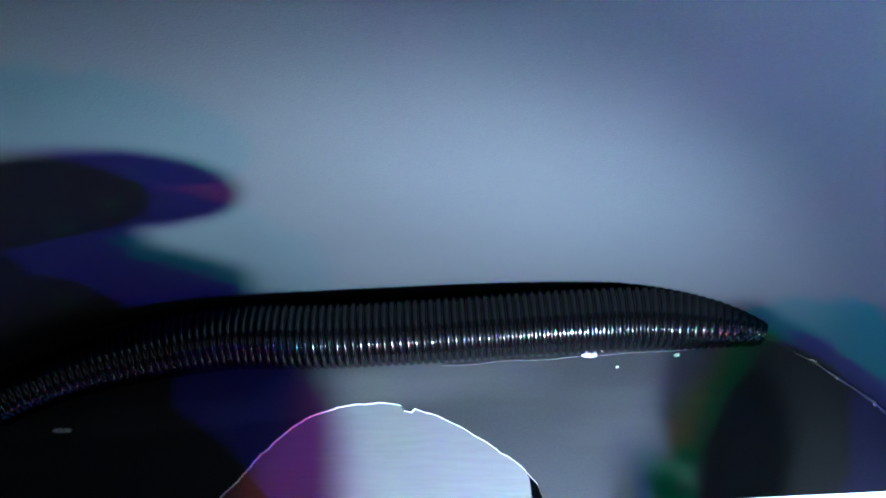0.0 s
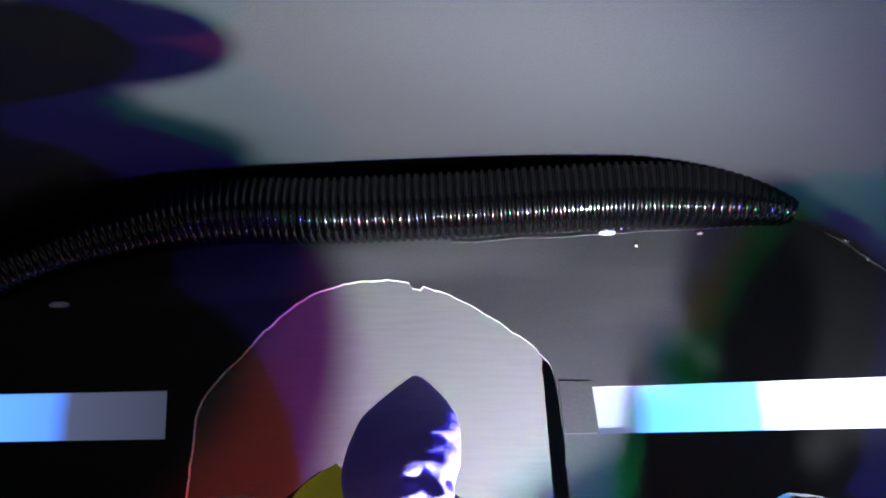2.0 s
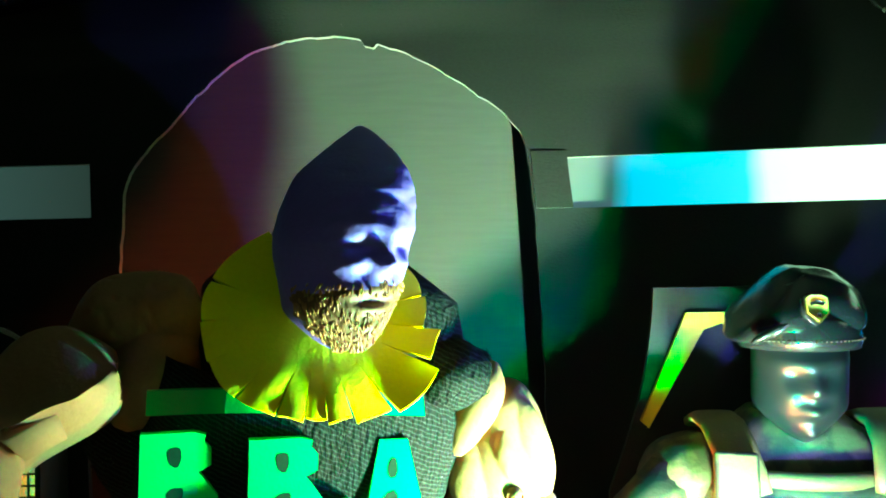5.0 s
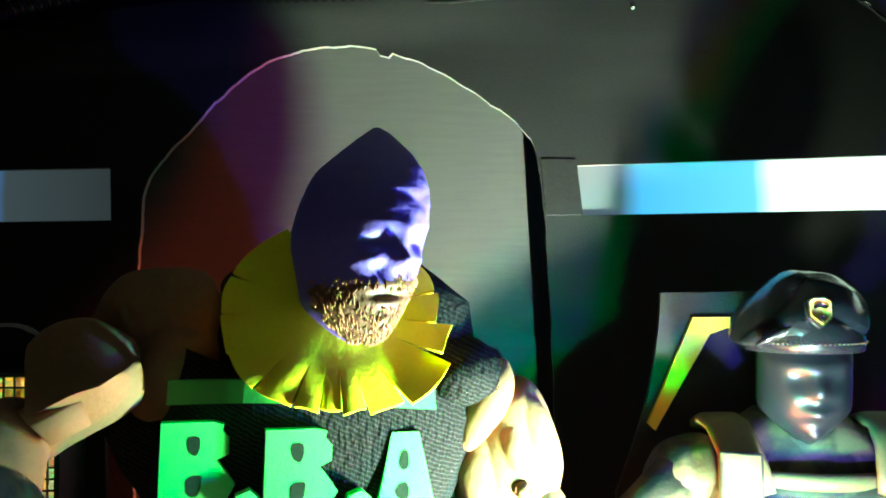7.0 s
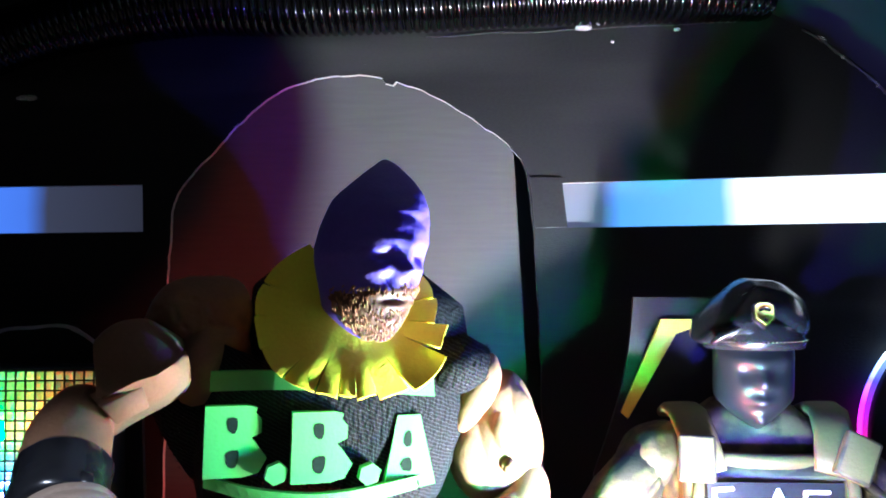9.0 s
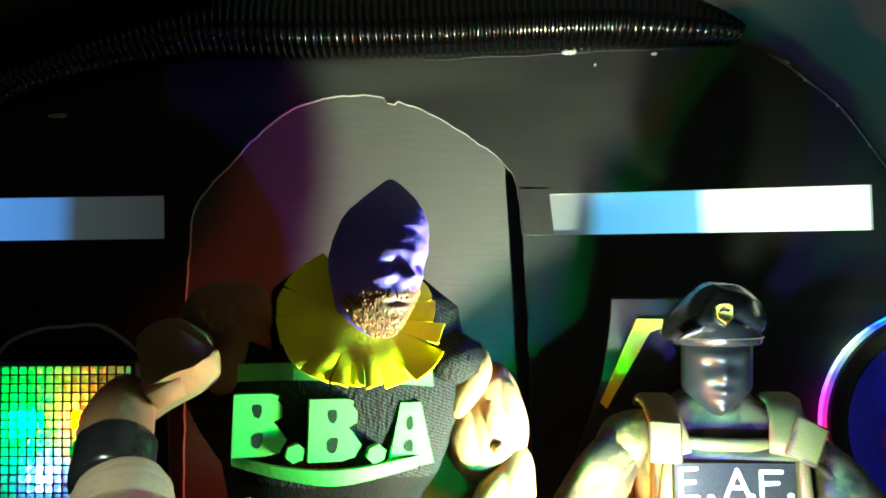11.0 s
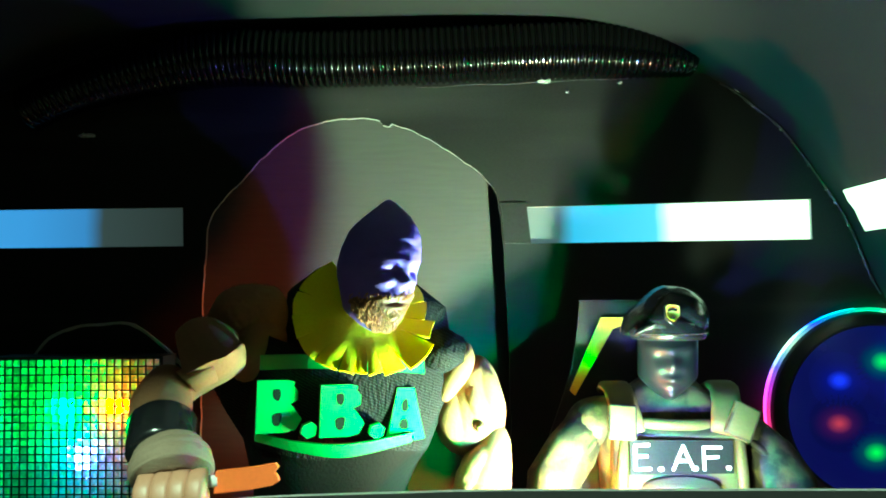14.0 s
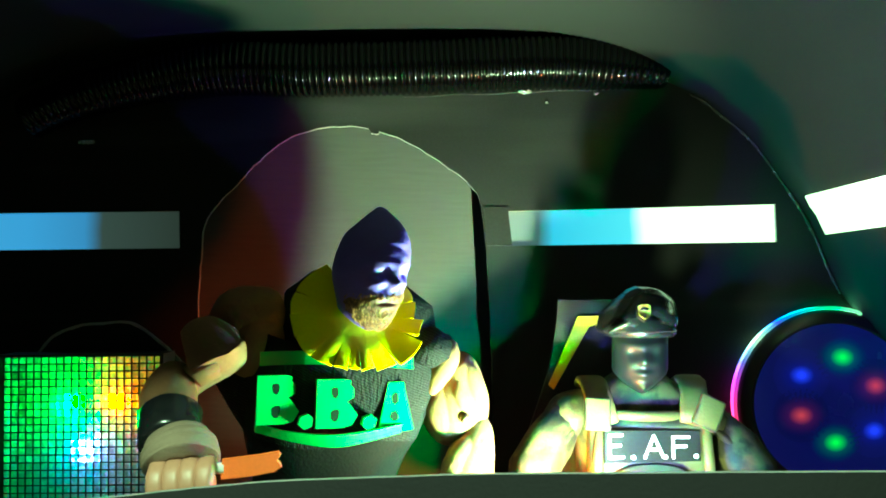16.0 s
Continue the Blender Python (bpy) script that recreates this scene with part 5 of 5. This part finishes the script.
    def face(p):
        x, y, z = p
        f = max(0.0, -y)
        q = Vector((x, y, z))
        # straight cheeks, then a jaw that runs to a pointed chin
        ring = max(0.12, math.sqrt(max(0.0, 1 - z * z)))
        if z < 0.6:
            wide = 0.95 if z > -0.40 else max(0.05, 0.95 - 0.90 * ((-z - 0.40) / 0.60) ** 1.25)
            q.x = x / ring * wide
            q.x = math.copysign(min(abs(q.x), abs(x / ring)), x)
        q.y -= 0.10 * f * math.exp(-((z - 0.30) / 0.10) ** 2)
        for s in (-1, 1):
            q.y += 0.13 * f * math.exp(-((x - s * 0.36) / 0.2) ** 2 - ((z - 0.10) / 0.14) ** 2)
            q.y -= 0.05 * f * math.exp(-((x - s * 0.5) / 0.2) ** 2 - ((z + 0.15) / 0.14) ** 2)
        q.y -= 0.22 * f * math.exp(-(x / 0.17) ** 2 - ((z + 0.03) / 0.16) ** 2)
        q.y += 0.08 * f * math.exp(-(x / 0.3) ** 2 - ((z + 0.24) / 0.05) ** 2)
        q.y -= 0.20 * f * math.exp(-(x / 0.22) ** 2 - ((z + 0.36) / 0.09) ** 2)
        q.y -= 0.26 * f * math.exp(-(x / 0.25) ** 2 - ((z + 0.74) / 0.12) ** 2)
        return q

    blob(bm, (0.0533, -0.0515, 0.1133), (0.0077, 0.0090, 0.0112), (6, 0, -4), GU, seg=56, shape=face)
    # beret: soft crown leaning to one side, and a band
    def crown(p):
        q = p.copy()
        s = max(0.0, -q.x)
        q.z = q.z * (1 - 0.45 * s) - 0.62 * s ** 1.6
        q.z += 0.10 * max(0.0, q.x)
        if q.z < -0.55:
            q.z = -0.55 + (q.z + 0.55) * 0.25
        q.y += 0.05 * math.sin(6 * q.x + 4 * q.z)
        q.z += 0.05 * math.sin(9 * q.x - 5 * q.y) * max(0.0, -q.y)
        return q

    blob(bm, (0.0531, -0.0500, 0.1236), (0.0110, 0.0116, 0.0073), (12, 2, 0), LE, seg=44, shape=crown, wobble=0.05, scale=230)
    for k in range(4):
        blob(bm, (0.0462 + 0.0022 * k, -0.0588 - 0.0006 * k, 0.1204 + 0.0010 * k), (0.0030, 0.0012, 0.0007), (0, -30 - 5 * k, -25), LE, seg=14)
    loft(bm, [((cx - 0.0002, -0.0515, 0.1178), 0.0090, 0.0102), ((cx - 0.0002, -0.0515, 0.1188), 0.0094, 0.0106), ((cx - 0.0002, -0.0513, 0.1200), 0.0094, 0.0105), ((cx, -0.0510, 0.1210), 0.0088, 0.0100)], LE, seg=40)
    for k in range(40):
        a = math.pi + math.pi * k / 39
        blob(bm, (cx - 0.0002 + 0.0095 * math.cos(a), -0.0515 + 0.0107 * math.sin(a), 0.1193), (0.00018, 0.00013, 0.00013), mat=DK, seg=6)
    # shield badge
    m = Matrix.Translation((0.0524, -0.0622, 0.1243)) @ Euler((radians(-16), 0, 0)).to_matrix().to_4x4()
    shield = [(-0.0019, 0.0018), (-0.0010, 0.0024), (0.0010, 0.0024), (0.0019, 0.0018), (0.0018, -0.0008), (0.0, -0.0024), (-0.0018, -0.0008)]
    plate(bm, shield, -0.0005, 0.0010, m=m, face_mat=LE, side_mat=LE)
    plate(bm, [(x * 0.84, z * 0.84) for x, z in shield], -0.0008, -0.0005, m=m, face_mat=YE, side_mat=YE)
    plate(bm, [(-0.0011, 0.0008), (0.0, 0.0013), (0.0012, 0.0008), (0.0008, 0.0003), (-0.0003, 0.0006), (-0.0010, 0.0003)], -0.0010, -0.0008, m=m, face_mat=LE, side_mat=LE)
    plate(bm, [(r * math.sin(math.pi * k / 5), -0.0011 + r * math.cos(math.pi * k / 5)) for k, r in ((k, 0.0006 if k % 2 == 0 else 0.00026) for k in range(10))], -0.0010, -0.0008, m=m, face_mat=LE, side_mat=LE)
    return tagged(finish("toy_figure", bm, [CAMO, VEST, GUNMETAL, LEATHER, YELLOW_BADGE, POUCH]), "toy soldier in black beret and sand camouflage vest", "action figure")


POUCH = material("dark_brown_pouch", (0.07, 0.055, 0.035), 0.6, grain=1400, vary=0.25, bump=0.2, stain=150, stain_amount=0.3)
YELLOW_BADGE = material("yellow_badge_paint", (0.62, 0.56, 0.12), 0.5, grain=1600, vary=0.2, bump=0.1, stain=300, stain_amount=0.3)
soldier()


def name_plate():
    plate_thing = tagged(empty("name_plate", (0.0542, -0.0605, 0.0902)), "dark grey name plate with white hand-painted letters E.A.F.", "sign")
    tilt = Euler((radians(-4), 0, radians(4))).to_matrix().to_4x4()
    bm = bmesh.new()
    plate(bm, [(-0.0125, -0.0040), (0.0124, -0.0040), (0.0124, 0.0037), (-0.0124, 0.0042)], -0.0006, 0.0012, m=tilt)
    board = part("board", bm, SIGN_GREY, plate_thing, smooth=False)
    shapes = {"letter_e": ([(-0.0080, 0.0030), (-0.0112, 0.0029), (-0.0113, -0.0027), (-0.0078, -0.0026)], [(-0.0112, 0.0003), (-0.0085, 0.0004)]),
              "letter_a": ([(-0.0022, -0.0028), (0.0003, 0.0026), (0.0026, -0.0028)], [(-0.0013, -0.0008), (0.0018, -0.0009)]),
              "letter_f": ([(0.0052, -0.0029), (0.0052, 0.0022), (0.0094, 0.0021)], [(0.0052, -0.0002), (0.0085, -0.0001)])}
    for name, lines in shapes.items():
        bm = bmesh.new()
        for n, line in enumerate(lines):
            stroke(bm, line, 0.00074, -0.0008 - 0.00005 * n, -0.0006, tilt)
        part(name, bm, WHITE, board, "white hand-painted letter", smooth=False)
    for x in (-0.0053, 0.0030, 0.0110):
        bm = bmesh.new()
        stroke(bm, [(x, -0.0027), (x + 0.0002, -0.0027)], 0.0011, -0.0008, -0.0006, tilt)
        part("full_stop", bm, WHITE, board, "white painted dot", smooth=False)
    return plate_thing


name_plate()
